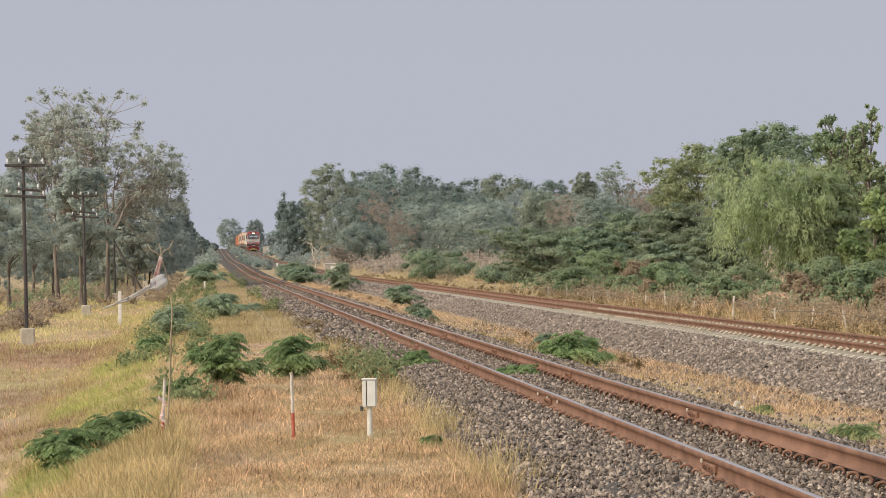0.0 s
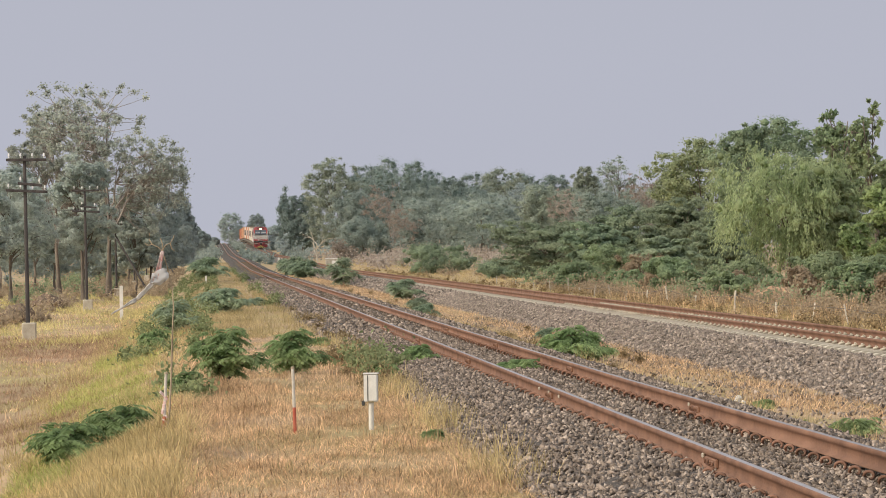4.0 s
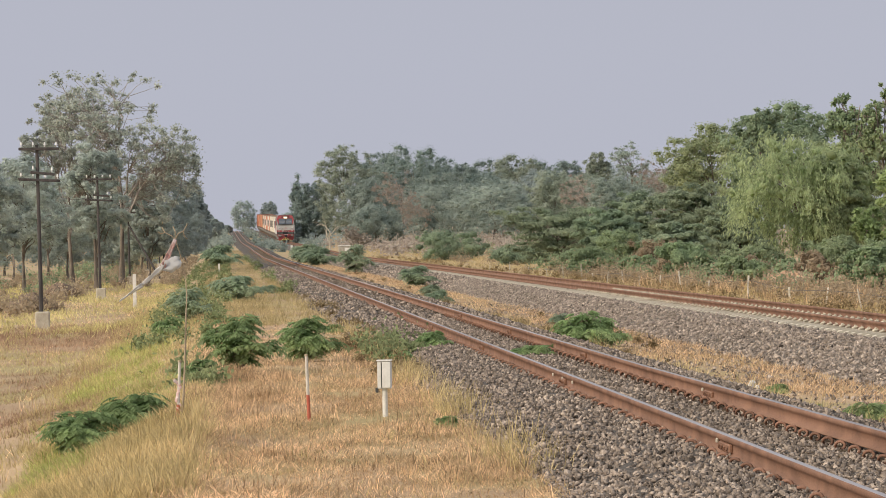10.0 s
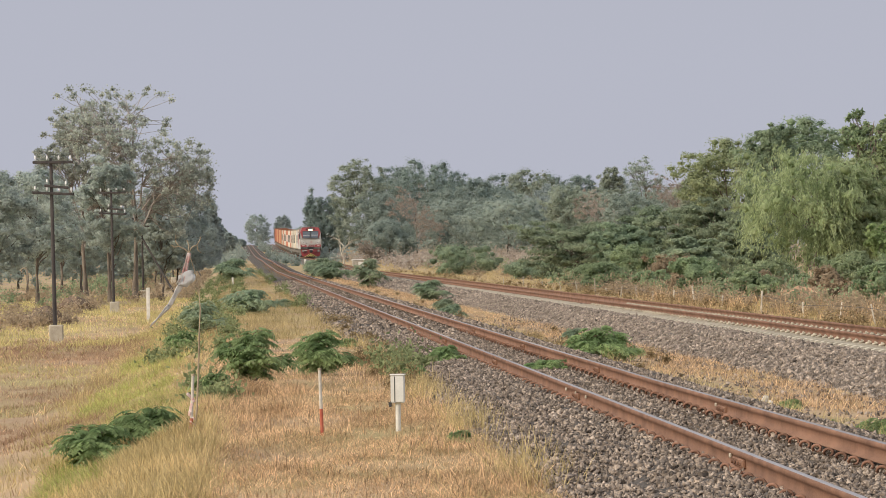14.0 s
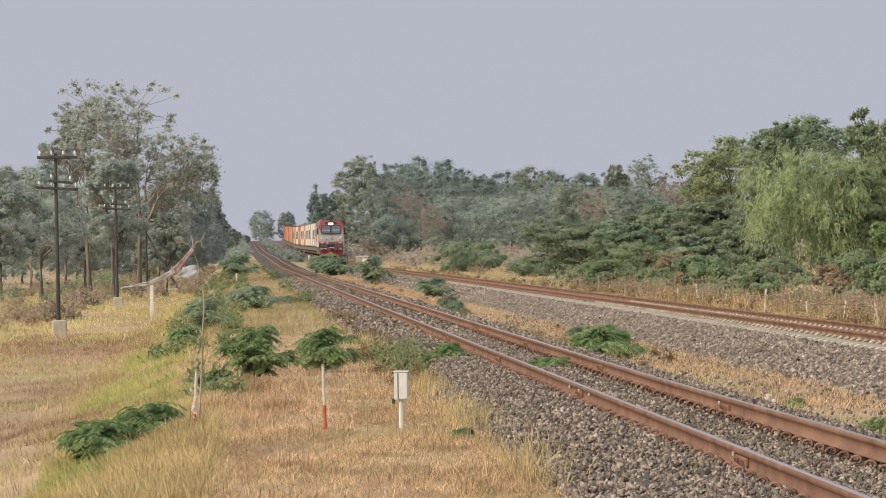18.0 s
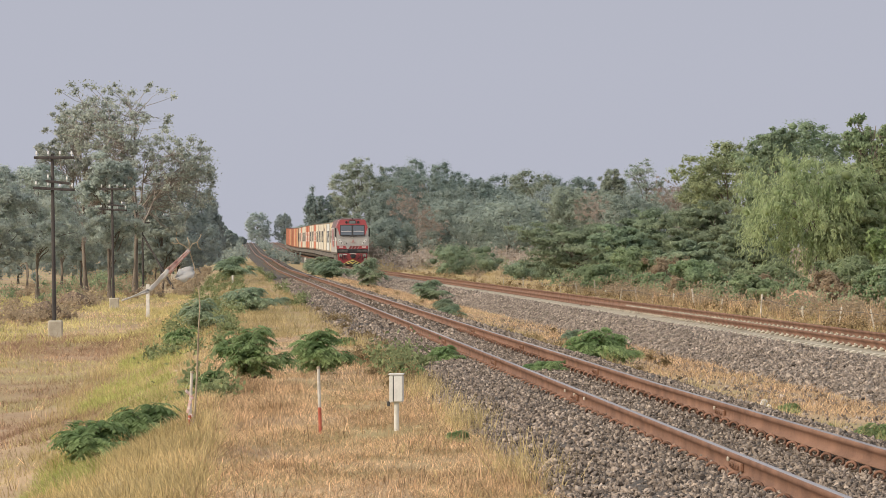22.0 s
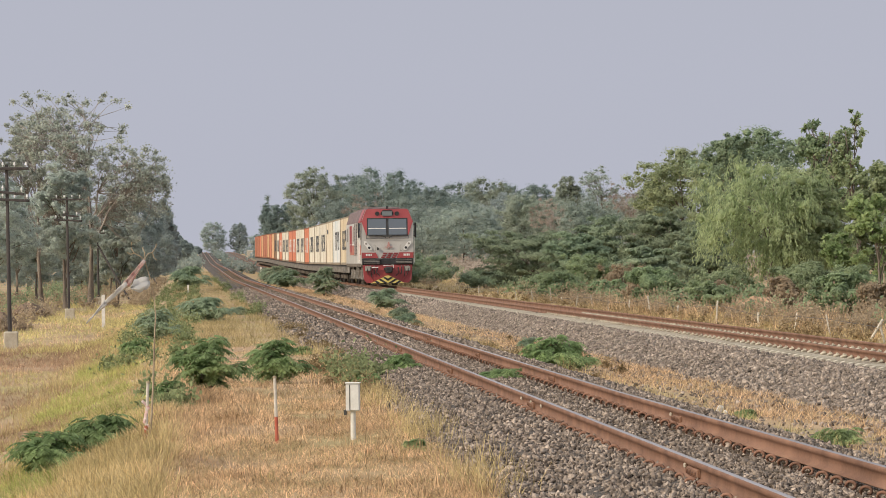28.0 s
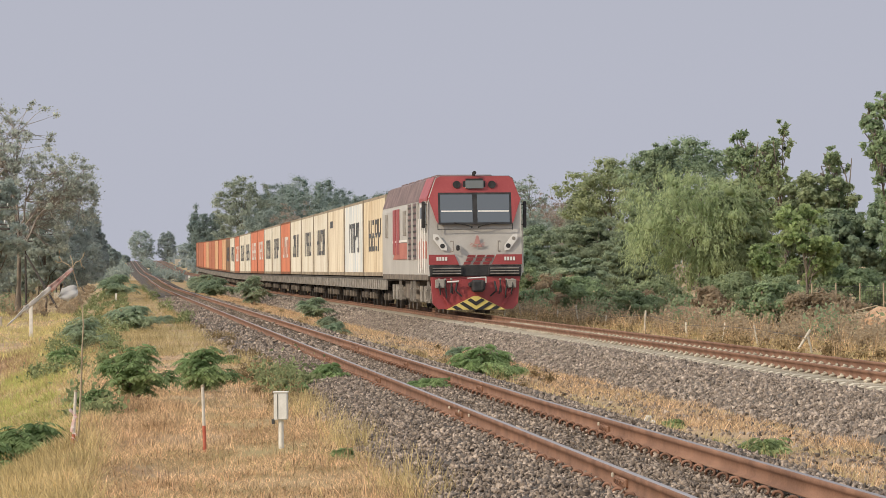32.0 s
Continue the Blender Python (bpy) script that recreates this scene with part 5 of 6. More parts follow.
# wires between the poles
for ax, dz in ((-0.52, 0.0), (0.52, 0.0), (-0.5, 0.95), (0.5, 0.95)):
    path = []
    for k in range(7):
        for u in (0, 0.17, 0.33, 0.5, 0.67, 0.83):
            y = 110 + 54 * (k + u)
            path.append(((-5.33 + ax, y, float(rise(y)) - 1.12 + 5.52 - dz - 1.26 * u * (1 - u)), 0.006))
    v, f = tubes([path], 3)
    tagged(attach("telegraph_wire", arrays("telegraph_wire", v, f), M["dark_line"], None), "thin dark telegraph wire slung from pole to pole", "wire", "telegraph wires")

# ---- posts, stakes and the cable box on the bank ----
def white_post(x, y, h, r, label, group=""):
    root = thing("marker_post", (x, y, float(land(x, y)) - 0.02), label, "post", group)
    part("post", blocks(((r * 2, r * 2, h), (0, 0, h / 2), 0.012)), M["white_paint"], root)
    part("cap", blocks(((r * 2.1, r * 2.1, 0.03), (0, 0, h), 0.01)), M["white_paint"], root)
    return root


white_post(-3.25, 140, 1.32, 0.065, "square white concrete marker post in the grass")
white_post(-0.05, 205, 0.5, 0.05, "short white marker post on the bank")
white_post(8.9, 455, 0.7, 0.12, "small white trackside stone")
white_post(9.2, 395, 0.4, 0.10, "small white trackside stone")


def cable_box(x, y):
    z = float(land(x, y)) - 0.03
    root = thing("cable_box", (x, y, z), "pale grey metal cable box on a white steel post", "cable box", rz=-8)
    part("post", rods(((0, 0, 0), (0, 0, 0.34), 0.026, 0.026, 12)), M["white_paint"], root)
    b = part("cabinet", blocks(((0.135, 0.11, 0.27), (0, 0, 0.45), 0.008, None, 2)), M["grey_box"], root)
    part("door", blocks(((0.085, 0.012, 0.255), (0.022, -0.057, 0.45), 0.004)), M["grey_box"], b)
    part("hinge", blocks(((0.008, 0.014, 0.25), (-0.026, -0.056, 0.45))), M["dark_line"], b)
    part("lid", blocks(((0.15, 0.125, 0.014), (0, 0, 0.592), 0.004)), M["grey_box"], b)
    part("padlock", blocks(((0.03, 0.03, 0.05), (-0.075, -0.03, 0.30), 0.006), ((0.05, 0.012, 0.012), (-0.05, -0.02, 0.325))), M["dark_line"], root, "dark padlock")
    return root


cable_box(1.608, 36.3)


def stake(x, y, h, lean, red_from, red_to, label):
    root = thing("stake", (x, y, float(land(x, y)) - 0.03), label, "stake")
    a = lambda u: (lean * u, 0, h * u)
    part("upper", rods((a(red_to), a(1.0), 0.016, 0.014, 10)), M["stake_paint"], root)
    part("band", rods((a(red_from), a(red_to), 0.0165, 0.0165, 10)), M["red_paint"], root, "red painted band")
    if red_from > 0:
        part("foot", rods((a(0), a(red_from), 0.0165, 0.0165, 10)), M["stake_paint"], root)
    part("tip", rods((a(0.97), a(1.0), 0.019, 0.017, 10)), M["twig"], root)
    return root


stake(0.83, 35.2, 0.675, -0.02, 0.04, 0.42, "red and white painted wooden stake in dry grass")

# ---- the stick with fluttering rags ----
FLAG = Vector((-0.405, 36.3, float(land(-0.405, 36.3)) - 0.03))
rag_stick = thing("rag_stick", FLAG, "tall bent bamboo stick with a forked top in the grass", "stick")
shape = [(0.0, 0), (0.025, 0.25), (0.045, 0.6), (0.06, 1.0), (0.075, 1.25), (0.06, 1.45), (0.025, 1.62), (-0.03, 1.80)]
v, f = tubes([[((a, 0, b), 0.012 - 0.004 * b) for a, b in shape]], 7)
attach("cane", arrays("cane", v, f, True), M["twig"], rag_stick)
for pts in (((-0.03, 1.80), (-0.07, 1.84), (-0.13, 1.87), (-0.16, 1.92), (-0.155, 1.98)), ((-0.03, 1.80), (0.0, 1.86), (0.05, 1.88), (0.08, 1.93), (0.09, 1.96)), ((-0.03, 1.80), (-0.03, 1.88), (-0.05, 1.93)), ((0.05, 1.88), (0.06, 1.83), (0.09, 1.80)), ((-0.13, 1.87), (-0.17, 1.86), (-0.2, 1.88))):
    v, f = tubes([[((a, 0, b), 0.005) for a, b in pts]], 5)
    attach("twig", arrays("twig", v, f, True), M["twig"], rag_stick)
old_stake = stake(-0.44, 36.2, 0.62, 0.03, 0.06, 0.30, "weathered white stake wrapped with faded red rag")
for k in range(9):
    part("rag_fold", blocks(((0.035 + 0.015 * (k % 3), 0.03, 0.012), (0.012 * (k % 4) - 0.01, -0.01, 0.05 + k * 0.045), 0.004, pose(0, 0, 0, 10 * k, 17 * k, 25 * k))), M["cloth_red"], old_stake, "faded red rag wound round the stake")


def rag_piece(name, length, w0, w1, mat_, seed, belly=0.0):
    """A crumpled strip of cloth that hangs along -z from its upper end."""
    rng = np.random.default_rng(seed)
    n = 7
    v = []
    for k in range(n):
        u = k / (n - 1)
        w = (w0 + (w1 - w0) * u) * (1 + 0.15 * rng.normal()) * (1 - belly + belly * math.sin(math.pi * min(0.97, 0.12 + u * 0.85)) * 1.3)
        for j, s in enumerate((-1, -0.3, 0.35, 1)):
            v.append((s * w / 2, 0.012 * rng.normal() + 0.015 * (1 if j % 2 else -1), -length * u + 0.006 * rng.normal()))
    f = [(k * 4 + j, k * 4 + j + 1, k * 4 + j + 5, k * 4 + j + 4) for k in range(n - 1) for j in range(3)]
    me = arrays(name, v, f, True)
    ob = attach(name, me, mat_, None)
    sol = ob.modifiers.new("thick", "SOLIDIFY")
    sol.thickness = 0.004
    return ob


rag_upper = tagged(rag_piece("rag", 0.30, 0.03, 0.065, M["cloth_red"], 1), "faded red and white rag fluttering from the stick", "rag", "rags on the stick")
rag_middle = tagged(rag_piece("rag", 0.28, 0.062, 0.035, M["cloth_white"], 2), "whitish rag fluttering from the stick", "rag", "rags on the stick")
rag_tail = tagged(rag_piece("rag", 0.28, 0.032, 0.012, M["cloth_white"], 3), "thin trailing end of a whitish rag", "rag", "rags on the stick")
bag = tagged(rag_piece("plastic_bag", 0.20, 0.11, 0.12, M["bag_film"], 4, 0.9), "white plastic bag caught on the stick", "plastic bag")

# ---- fence beyond the far track ----
fence = thing("fence", (15.0, 110, float(land(15.0, 110))), "line of weathered white posts with slack wire", "fence")
rng = random.Random(4)
last = None
for y in (78.6, 85.3, 90.4, 96.2, 104, 112.6, 119, 125, 131, 136, 142, 147, 152, 160, 168, 178, 190, 204):
    z = float(land(15.0, y)) - float(land(15.0, 110))
    h, lx = rng.uniform(0.34, 0.74), rng.uniform(-0.12, 0.08)
    part("post", blocks(((rng.choice((0.035, 0.05)), 0.045, h), (lx / 2, y - 110, z + h / 2), 0.012, pose(0, 0, 0, 0, math.degrees(lx / h), 0))), M["post_tan"], fence)
    here = (lx, y - 110, z + h * 0.8)
    if last:
        part("wire", rods((last, here, 0.006, 0.006, 3)), M["dark_line"], fence)
    last = here
part("brace", rods(((-0.35, 78.6 - 110, 0.0), (0.0, 78.8 - 110, 0.5), 0.03, 0.03, 8)), M["post_tan"], fence, "slanting pale brace")

# ---- trackside huts ----
def hut(x, y, w, d, h, label):
    root = thing("trackside_hut", (x, y, float(land(x, y)) - 0.02), label, "hut")
    part("walls", blocks(((w, d, h), (0, 0, h / 2), 0.03)), M["concrete"], root)
    part("roof", blocks(((w + 0.08, d + 0.1, 0.10), (0, 0, h + 0.06), 0.02)), M["white_paint"], root)
    part("door", blocks(((0.6, 0.05, h * 0.8), (w * 0.2, -d / 2, h * 0.42), 0.01)), M["white_paint"], root)


hut(13.1, 385, 1.3, 1.4, 0.95, "low white concrete relay hut beside the far track")
hut(13.4, 800, 1.6, 1.4, 1.6, "small white hut far down the line")
hut(14.8, 690, 1.0, 1.0, 1.1, "white relay cabinet far down the line")


# ---- earth mounds ----
def mound(x, y, rx, ry, h, label, earth="soil"):
    bm = bmesh.new()
    bmesh.ops.create_icosphere(bm, subdivisions=4, radius=1)
    for v in bm.verts:
        n = noise.noise(v.co * 2.3 + Vector((x, y, 0))) * 0.22 + noise.noise(v.co * 6 + Vector((x, y, 0))) * 0.10
        v.co *= 1 + n
        v.co = Vector((v.co.x * rx, v.co.y * ry, v.co.z * h))
    root = thing("earth_mound", (x, y, float(land(x, y)) - 0.1), label, "mound")
    part("earth", bm, M[earth], root)


mound(19.6, 108, 1.5, 4, 0.75, "heap of loose orange earth behind the fence")
mound(18.0, 116, 1.0, 3, 0.6, "heap of loose orange earth behind the fence")
mound(20.4, 92, 1.5, 3, 0.9, "heap of loose orange earth behind the fence")
mound(-7.2, 140, 0.9, 2, 0.75, "small dark termite mound in the field", "termite")
mound(-7.6, 175, 0.8, 2, 0.8, "small dark termite mound in the field", "termite")


# ---- clutter beyond the fence and between the tracks ----
pile = thing("branch_pile", (19.3, 95, float(land(19.3, 95))), "pile of cut bare branches on orange earth", "branch pile")
rng = random.Random(9)
for k in range(16):
    a = Vector((rng.uniform(-1.2, 0.6), rng.uniform(-0.5, 0.5), rng.uniform(0.1, 0.75)))
    b = a + Vector((rng.uniform(0.5, 1.4), rng.uniform(-0.4, 0.4), rng.uniform(-0.15, 0.2)))
    part("branch", rods((a, b, 0.025, 0.012, 6)), M["twig"], pile)
net = thing("wire_net_fence", (21.0, 110, float(land(21.0, 110))), "rusty wire net on thin stakes round a garden plot", "fence")
for k in range(4):
    part("stake", rods(((k * 0.8, k * 0.3, 0), (k * 0.8, k * 0.3, 1.25), 0.03, 0.025, 6)), M["twig"], net)
for k in range(9):
    part("strand", rods(((0, 0, 0.1 + k * 0.13), (2.4, 0.9, 0.1 + k * 0.13), 0.006, 0.006, 3)), M["dark_line"], net)
for k in range(25):
    part("strand", rods(((k * 0.1, k * 0.0375, 0.1), (k * 0.1, k * 0.0375, 1.15), 0.005, 0.005, 3)), M["dark_line"], net)
scrap = thing("paper_scrap", (6.5, 44.8, float(land(6.5, 44.8))), "crumpled white paper scrap in the dry grass", "litter")
part("paper", blocks(((0.09, 0.05, 0.10), (0, 0, 0.07), 0.02, pose(0, 0, 0, 20, 15, 30)), ((0.06, 0.06, 0.05), (0.06, 0, 0.03), 0.015, pose(0, 0, 0, -15, 25, 0))), M["cloth_white"], scrap)


# ---- grasses ----
def blades(name, x, y, height, width, material, label, lean=0.45, z=None, seed=1, bent=0.0):
    """Grass blades rooted at x, y on the land; bent: how far the upper half nods over."""
    rng = np.random.default_rng(seed)
    n = len(x)
    z = land(x, y) if z is None else z
    h = height * rng.uniform(0.35, 1.25, n) * (0.45 + 0.75 * mottled(x, y, 2.3, 1.1, 0.7))
    az = rng.uniform(0, 2 * math.pi, n)
    l = lean * rng.uniform(0.1, 1.3, n)
    d = np.stack([np.cos(az), np.sin(az), np.zeros(n)], 1)
    s = np.stack([-np.sin(az * 1.7), np.cos(az * 1.7), np.zeros(n)], 1) * (width * rng.uniform(0.6, 1.4, n))[:, None] / 2
    p = np.stack([x, y, z - 0.02], 1)
    up = np.array([0, 0, 1.0])
    r = p + d * (h * l)[:, None] + up * h[:, None] * (1 - 0.25 * l.clip(0, 2.5)[:, None])
    if bent:
        # a stiff lower half, and a tip that nods to one side
        m = p + (r - p) * 0.58
        way = d + rng.normal(0, 0.6, (n, 3)) * np.array([1, 1, 0])
        r = m + (r - p) * (0.42 * (1 - bent * 0.4)) + way * (h * bent * rng.uniform(0.1, 0.6, n))[:, None] - up * (h * bent * rng.uniform(0, 0.25, n))[:, None]
        v = np.stack([p - s, p + s, m + s * 0.8, m - s * 0.8, r], 1).reshape(-1, 3)
        o = np.arange(n)[:, None, None] * 5
        f = (o + np.array([(0, 1, 2), (0, 2, 3), (3, 2, 4)])[None]).reshape(-1, 3)
    else:
        v = np.stack([p - s, p + s, r + s * 0.3, r - s * 0.3], 1).reshape(-1, 3)
        f = np.arange(n * 4).reshape(-1, 4)
    return tagged(attach(name, arrays(name, v, f), material, None), label, "grass", kind="stuff")


def scatter(x0, x1, y0, y1, n, seed, patch=None, clump=0):
    """Random places in a stretch; patch(x, y) gives the share kept; clump: blades per tuft."""
    rng = np.random.default_rng(seed)
    if clump:
        k = n // clump
        cx, cy = rng.uniform(x0, x1, k), rng.uniform(y0, y1, k)
        x = np.repeat(cx, clump) + rng.normal(0, 0.05 + 0.0006 * y0, k * clump)
        y = np.repeat(cy, clump) + rng.normal(0, 0.08 + 0.0006 * y0, k * clump)
    else:
        x, y = rng.uniform(x0, x1, n), rng.uniform(y0, y1, n)
    if patch is not None:
        keep = rng.random(len(x)) < patch(x, y)
        x, y = x[keep], y[keep]
    return x, y


def mottled(x, y, a=1.3, b=0.45, c=0.0):
    return 0.5 + 0.5 * np.sin(a * x + 0.7 * np.sin(b * y) + c) * np.sin(b * y + 0.6 * np.sin(a * x * 0.7 + c))


def strip(x, y):
    """Where the field's grass was left standing: long strips between the mown swaths."""
    w = y + 0.9 * x + 2.0 * np.sin(x * 0.8)
    return np.clip(np.exp(-((w - 81) / 8.0) ** 2) + 0.8 * np.exp(-((w - 55) / 3.5) ** 2) + (y > 104) * 0.9 + 0.08, 0, 1)


def join(*xy):
    return np.concatenate([a for a, _ in xy]), np.concatenate([b for _, b in xy])


# dry grass on the bank top: a matted layer, tufts over it, thinner along the worn path
x, y = join(scatter(-0.5, 2.3, 24, 46, 95000, 11, clump=10), scatter(-0.5, 2.3, 46, 80, 46000, 12, clump=12, patch=lambda x, y: 0.25 + 0.75 * np.clip(np.abs(x - 1.7) / 0.8, 0, 1)))
blades("matted_grass", x, y, 0.11, 0.0052, M["grass_dry"], "matted dry straw on the bank", 1.5, seed=2, bent=0.9)
x, y = join(scatter(-0.4, 2.3, 24, 60, 15000, 13, clump=12, patch=lambda x, y: 0.25 + 0.75 * mottled(x, y, 1.9, 0.6, 1.4)), scatter(-0.6, 0.9, 37, 50, 9000, 14, clump=16))
blades("tall_dry_grass", x, y, 0.25, 0.005, M["grass_dry"], "taller dry grass stems on the bank", 0.7, seed=3, bent=0.8)
x, y = scatter(-0.4, 2.3, 24, 60, 9000, 41, clump=18, patch=lambda x, y: mottled(x, y, 2.6, 0.9))
blades("greening_grass", x, y, 0.16, 0.007, M["grass_mixed"], "greenish weeds among the straw", 0.9, seed=43, bent=0.8)
x, y = join(scatter(-0.8, 2.3, 75, 160, 36000, 15, clump=12, patch=lambda x, y: 0.2 + 0.8 * np.clip(np.abs(x - 1.7) / 0.8, 0, 1)), scatter(-1, 2.3, 160, 420, 22000, 16, clump=10))
blades("dry_grass_far_bank", x, y, 0.20, 0.012, M["grass_dull"], "dry and greenish grass along the bank", 1.0, seed=4)
x, y = scatter(-0.4, 2.3, 24, 60, 26000, 51, clump=9, patch=lambda x, y: 0.3 + 0.7 * mottled(x, y, 3.1, 0.7, 3.0))
blades("dead_stems", x, y, 0.15, 0.006, M["leaf_weed"], "brown dead stems among the straw", 1.5, seed=52, bent=1.0)
x, y = join(scatter(-0.4, 2.3, 24, 42, 42000, 81, clump=5), scatter(-0.4, 2.3, 42, 62, 22000, 82, clump=5))
blades("fallen_straw", x, y, 0.06, 0.006, M["grass_dry"], "short fallen straw lying across the bank", 3.2, seed=83)
# the slope down to the field: green grass
x, y = join(scatter(-1.6, -0.55, 40.5, 49, 9000, 71, clump=18, patch=lambda x, y: np.clip(1.6 * mottled(x, y, 2.2, 0.5, 0.8), 0, 1)), scatter(-2.3, -0.95, 44, 82, 24000, 17, clump=16, patch=lambda x, y: np.clip(1.7 * mottled(x, y, 2.0, 0.35) - 0.15, 0, 1)), scatter(-1.85, -1.25, 32.6, 38.2, 8000, 44, clump=16), scatter(-2.3, -0.6, 82, 130, 12000, 18, clump=12, patch=lambda x, y: mottled(x, y, 1.3, 0.3)))
blades("green_grass_slope", x, y, 0.24, 0.008, M["grass_green"], "lush light green grass on the bank's slope", 0.8, seed=5, bent=0.7)
x, y = join(scatter(-1.9, -0.2, 26, 46, 34000, 47, clump=12), scatter(-2.8, -0.3, 28, 130, 50000, 45, clump=14, patch=lambda x, y: 0.2 + 0.8 * mottled(x, y, 1.7, 0.6, 2.0)))
blades("slope_grass", x, y, 0.20, 0.008, M["grass_mixed"], "dry and yellow-green grass down the slope", 0.9, seed=46)
# the field
x, y = join(scatter(-9, -1.9, 40, 110, 90000, 19, clump=12, patch=lambda x, y: np.clip(1.5 * mottled(x, y, 0.9, 0.16, 1.0) - 0.2, 0, 1) * strip(x, y)), scatter(-13, -2, 105, 230, 60000, 20, clump=12, patch=lambda x, y: np.clip(1.5 * mottled(x, y, 0.6, 0.12) - 0.1, 0.1, 1)))
blades("field_grass", x, y, np.where(y > 95, 0.22, 0.13), np.where(y > 95, 0.024, 0.011), M["grass_field"], "short yellow-green grass on the field", 1.0, seed=6)
x, y = join(scatter(-9, -1.5, 35, 200, 40000, 21, clump=14, patch=lambda x, y: (0.1 + 0.9 * mottled(x, y, 1.1, 0.2, 4.0)) * (0.25 + 0.75 * strip(x, y))))
blades("field_straw", x, y, 0.14, 0.011, M["grass_dry"], "dry straw tufts on the field", 0.8, seed=7)
# mown brown swaths
x, y = join(scatter(-9, -2.2, 60, 72, 16000, 72, clump=10, patch=lambda x, y: np.clip(2 * mottled(x, y, 0.7, 0.5, 2.2), 0, 1)), scatter(-9, -1.9, 42, 104, 34000, 76, clump=9, patch=lambda x, y: 0.25 + 0.75 * mottled(x, y, 0.8, 0.3, 3.1)), scatter(-4, -1.6, 47, 56, 13000, 73, clump=10, patch=lambda x, y: np.clip(1.8 * mottled(x, y, 0.9, 0.6, 0.4), 0, 1)), scatter(-9, -2.2, 90, 112, 16000, 74, clump=12, patch=lambda x, y: np.clip(2 * mottled(x, y, 0.8, 0.4, 1.1), 0, 1)))
blades("mown_grass", x, y, np.where(y > 85, 0.20, 0.12), np.where(y > 85, 0.014, 0.009), M["grass_brown"], "reddish-brown mown grass lying on the field", 2.0, seed=75)
# between the tracks
x, y = join(scatter(6.0, 8.5, 26, 90, 52000, 22, clump=14, patch=lambda x, y: 0.04 + 0.9 * mottled(x, y, 1.6, 0.5) ** 1.6), scatter(6.0, 8.5, 90, 330, 50000, 23, clump=12))
blades("dry_grass_between", x, y, 0.13, 0.009, M["grass_dry"], "dry straw grass in the dip between the tracks", 1.1, seed=8)
x, y = join(scatter(2.1, 2.55, 26, 70, 6000, 24, clump=16, patch=lambda x, y: mottled(x, y, 2, 0.8)), scatter(5.9, 6.25, 26, 90, 5000, 25, clump=16, patch=lambda x, y: mottled(x, y, 2, 0.8)))
blades("verge_grass", x, y, 0.28, 0.007, M["grass_mixed"], "greenish grass tufts at the ballast's toe", 0.6, seed=9)
x, y = scatter(6.0, 8.7, 25, 75, 40000, 61, clump=8)
blades("stubble_between", x, y, 0.05, 0.009, M["leaf_weed"], "short brown stubble between the tracks", 2.0, seed=62)
# beyond the far track
x, y = join(scatter(13.2, 17, 60, 130, 26000, 26, clump=14, patch=lambda x, y: 0.1 + 0.9 * mottled(x, y, 1.1, 0.5)), scatter(13.2, 22, 130, 420, 30000, 27, clump=12))
x2, y2 = scatter(14, 17, 64, 135, 7000, 63, clump=22, patch=lambda x, y: mottled(x, y, 1.9, 0.6))
blades("fence_straw", x2, y2, 0.55, 0.012, M["grass_dry"], "pale tall straw clumps by the fence", 0.5, seed=64)
blades("fence_grass", x, y, 0.26, 0.012, M["grass_mixed"], "tall dry grass along the fence", 0.6, seed=10)


# ---- ballast stones ----
def stones(name, outline, y0, y1, n, size, material, label, seed, parent):
    rng = np.random.default_rng(seed)
    o = np.array(outline)
    x = rng.uniform(o[0, 0], o[-1, 0], n)
    # nearer stretches carry more stones
    y = y0 + (y1 - y0) * rng.random(n) ** 1.5
    z = np.interp(x, o[:, 0], o[:, 1]) + rise(y) + rng.uniform(-0.02, 0.022, n)
    # shards: three-sided wedges with broad flat faces
    base = np.array([(-1, -0.75, -0.6), (1, -0.75, -0.6), (0.1, -0.75, 0.85), (-0.9, 0.75, -0.6), (0.9, 0.75, -0.6), (-0.1, 0.75, 0.8)]) * 0.92
    tri = np.array([(0, 1, 2), (3, 5, 4), (0, 3, 4), (0, 4, 1), (1, 4, 5), (1, 5, 2), (2, 5, 3), (2, 3, 0)])
    k = len(base)
    sc = size * rng.uniform(0.6, 1.25, (n, 1, 1)) * rng.uniform(0.42, 1.4, (n, 1, 3)) / 2
    v = base[None] * (1 + rng.normal(0, 0.2, (n, k, 3))) * sc + rng.normal(0, 0.22, (n, k, 3)) * sc
    q = rng.normal(0, 1, (n, 4))
    q /= np.linalg.norm(q, axis=1, keepdims=True)
    w, a, b, c = q.T
    R = np.stack([np.stack([1 - 2 * (b * b + c * c), 2 * (a * b - c * w), 2 * (a * c + b * w)], -1), np.stack([2 * (a * b + c * w), 1 - 2 * (a * a + c * c), 2 * (b * c - a * w)], -1), np.stack([2 * (a * c - b * w), 2 * (b * c + a * w), 1 - 2 * (a * a + b * b)], -1)], 1)
    v = np.einsum("nij,nkj->nki", R, v) + np.stack([x, y, z], 1)[:, None]
    f = (tri[None] + (np.arange(n) * k)[:, None, None]).reshape(-1, 3)
    return tagged(attach(name, arrays(name, v.reshape(-1, 3), f), material, parent), label, kind="stuff")


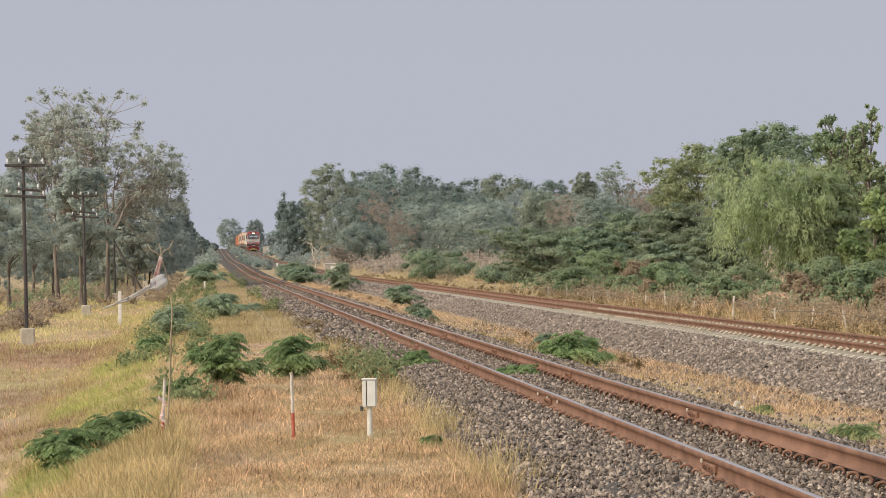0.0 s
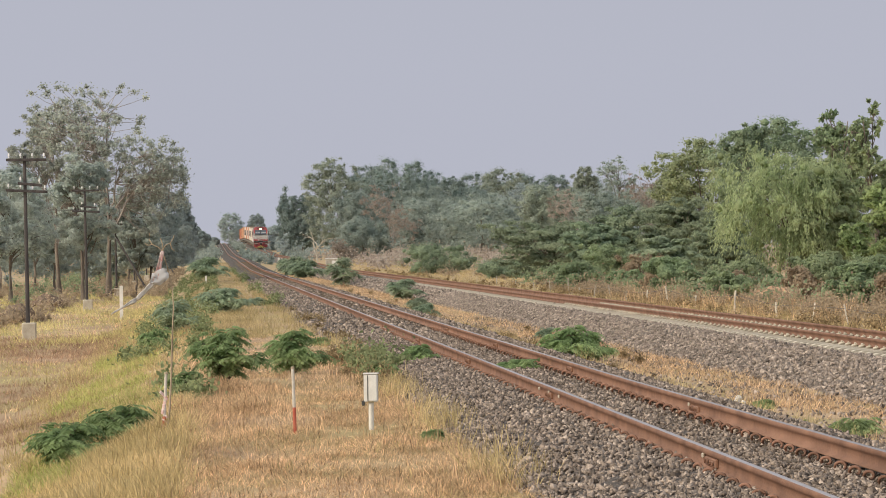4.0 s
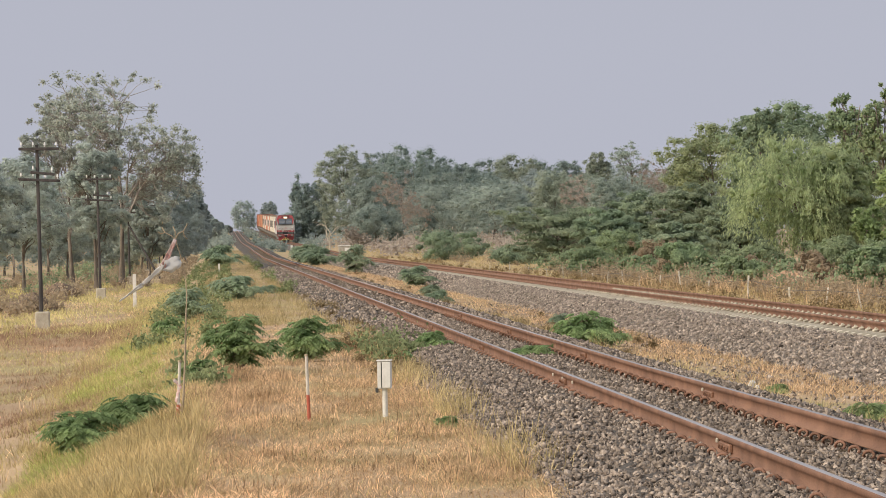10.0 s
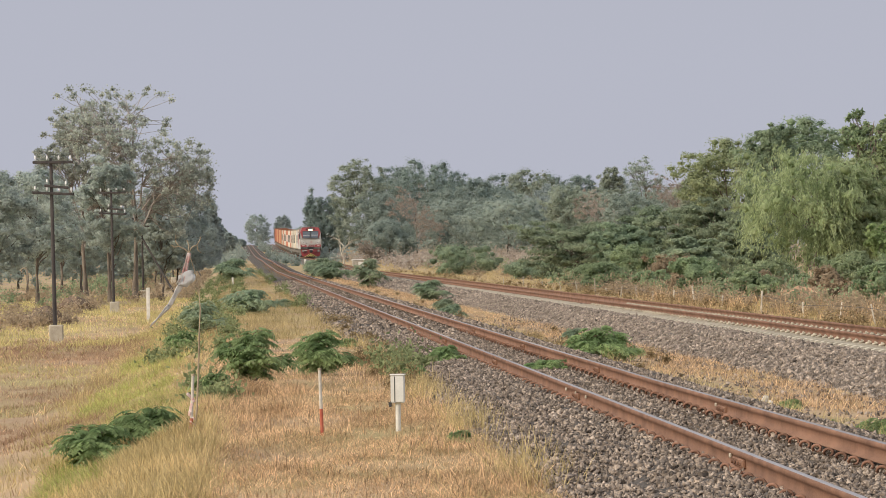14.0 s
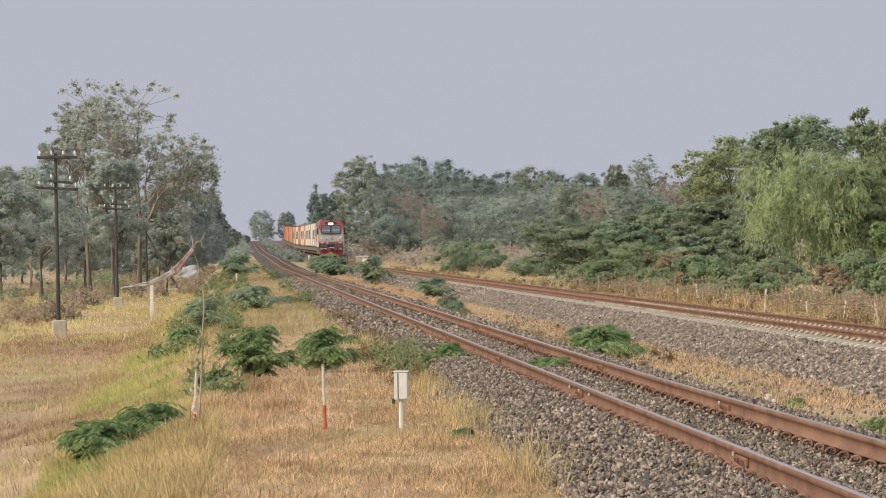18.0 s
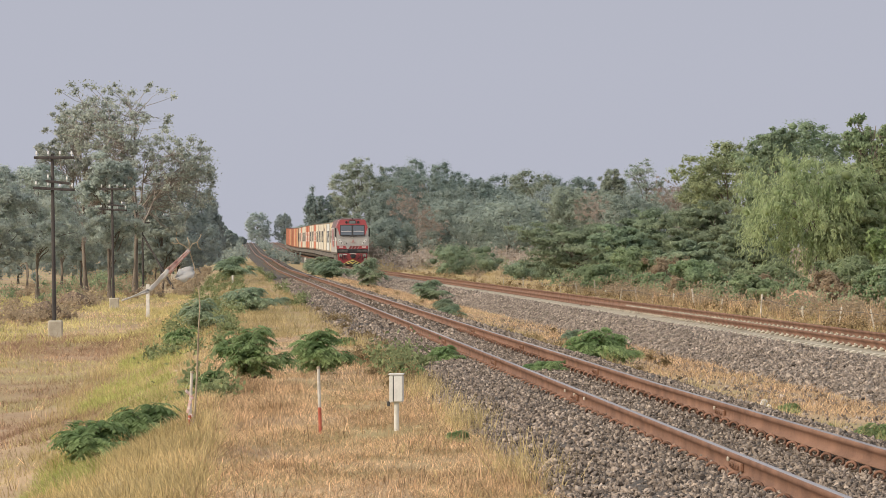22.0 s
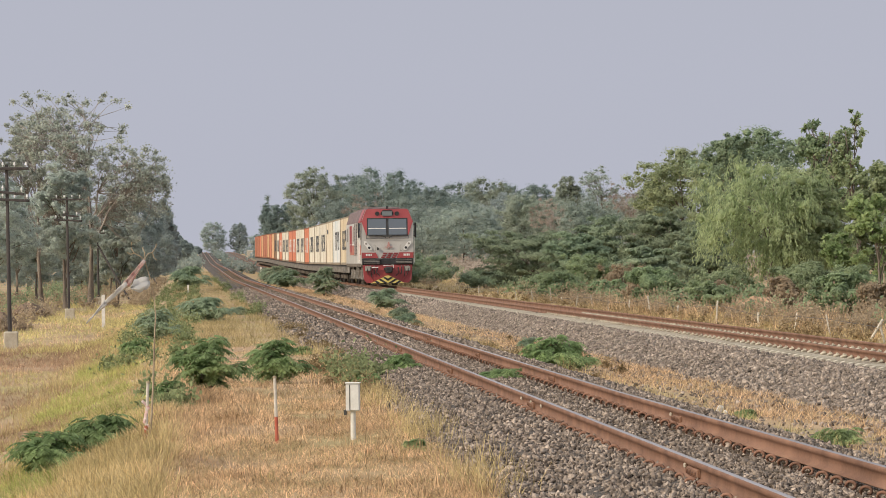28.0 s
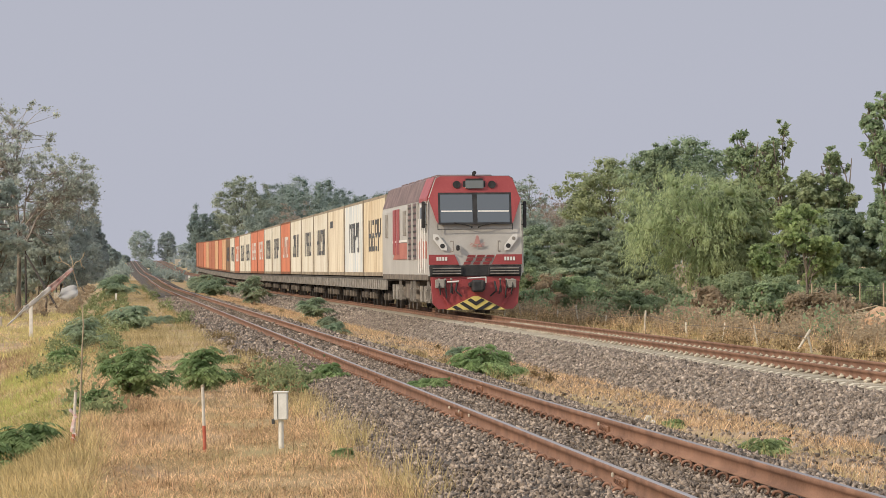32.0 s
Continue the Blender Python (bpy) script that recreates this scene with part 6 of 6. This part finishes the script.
stones("stones", BED_NEAR, 21, 70, 92000, 0.042, M["ballast_old"], "angular grey ballast stones", 31, bed_near)
stones("stones", BED_NEAR, 70, 220, 13000, 0.085, M["ballast_old"], "angular grey ballast stones", 32, bed_near)
stones("stones", BED_FAR[:4], 42, 140, 52000, 0.062, M["ballast_new"], "angular grey ballast stones", 33, bed_far)
stones("crib_stones", ((9.75, -0.20), (11.95, -0.20)), 42, 140, 9000, 0.065, M["ballast_new"], "angular grey stones between the sleepers", 36, bed_far)
stones("stones", BED_FAR[:4], 140, 320, 8000, 0.11, M["ballast_new"], "angular grey ballast stones", 34, bed_far)
stones("strewn_stones", ((5.6, -0.36), (6.6, -0.51), (8.6, -0.60)), 24, 110, 7000, 0.06, M["ballast_old"], "stray ballast stones between the tracks", 35, bed_near)


# ---- what moves ----
def motions():
    def on_track(y, length):
        a, b = rise(y + 2), rise(y + length - 2)
        return pose(FAR_X, y, 0, math.degrees(math.atan2(b - a, length - 4)), 0, 0), a
    for ob, behind in train:
        rows = []
        for k in range(17):
            t = k * 2.0
            y = 111.0 + SPEED * (32.0 - t) + behind
            m, z = on_track(y, LOCO_L if ob is loco else WAGON_L)
            rows.append((t, Matrix.Translation((0, 0, z)) @ m))
        walk(ob, rows)
    # the roof lamp goes out at about 18.6 s: its glowing plate swings into the housing
    up, down = pose(0, 0.150, 3.90), pose(0, 0.31, 3.90, 80)
    walk(lamp_unit, [(0, up), (18.4, up), (18.7, down), (32, down)])
    # the rags stream to one side in the wind: turns of the upper, middle and trailing piece, and of the bag
    wind = ((0, 15, 62, 70, 55), (1, 10, 30, 40, 50), (2, 15, 50, 65, 55), (3, 10, 50, 68, 55), (4.5, 14, 45, 55, 58), (6, 15, 45, 45, 60), (7, 5, 20, 40, 52), (8, 15, 25, 15, 55),
            (9, 20, 50, 55, 66), (10, 25, 50, 55, 62), (11, 35, 60, 55, 70), (12, 30, 58, 65, 68), (13, 5, 20, 30, 50), (14.5, 20, 35, 55, 60), (16, 30, 40, 75, 62), (17, 35, 60, 68, 68),
            (18, 40, 65, 82, 70), (19, 45, 55, 70, 64), (20, 45, 60, 65, 68), (21, 45, 45, 75, 70), (22, 45, 45, 70, 68), (23, 45, 58, 68, 66), (24, 50, 62, 88, 72), (25, 40, 55, 85, 62),
            (26, 30, 55, 65, 60), (27.5, 36, 50, 50, 66), (29, 40, 48, 35, 68), (30, 42, 55, 75, 66), (31, 35, 50, 80, 58), (32, 48, 52, 48, 66))
    tracks = {rag_upper: [], rag_middle: [], rag_tail: [], bag: []}
    for t, a, b, c, d in wind:
        p = FLAG + Vector((-0.03, -0.03, 1.80))
        for ob, turn, length in ((rag_upper, a, 0.29), (rag_middle, b, 0.27), (rag_tail, c, 0.27)):
            tracks[ob].append((t, pose(*p, 0, turn, 0)))
            p = p + Vector((-math.sin(radians(turn)), 0, -math.cos(radians(turn)))) * length
        tracks[bag].append((t, pose(*(FLAG + Vector((0.02, -0.045, 1.60))), 0, d, 0)))
    for ob, rows in tracks.items():
        walk(ob, rows)


motions()
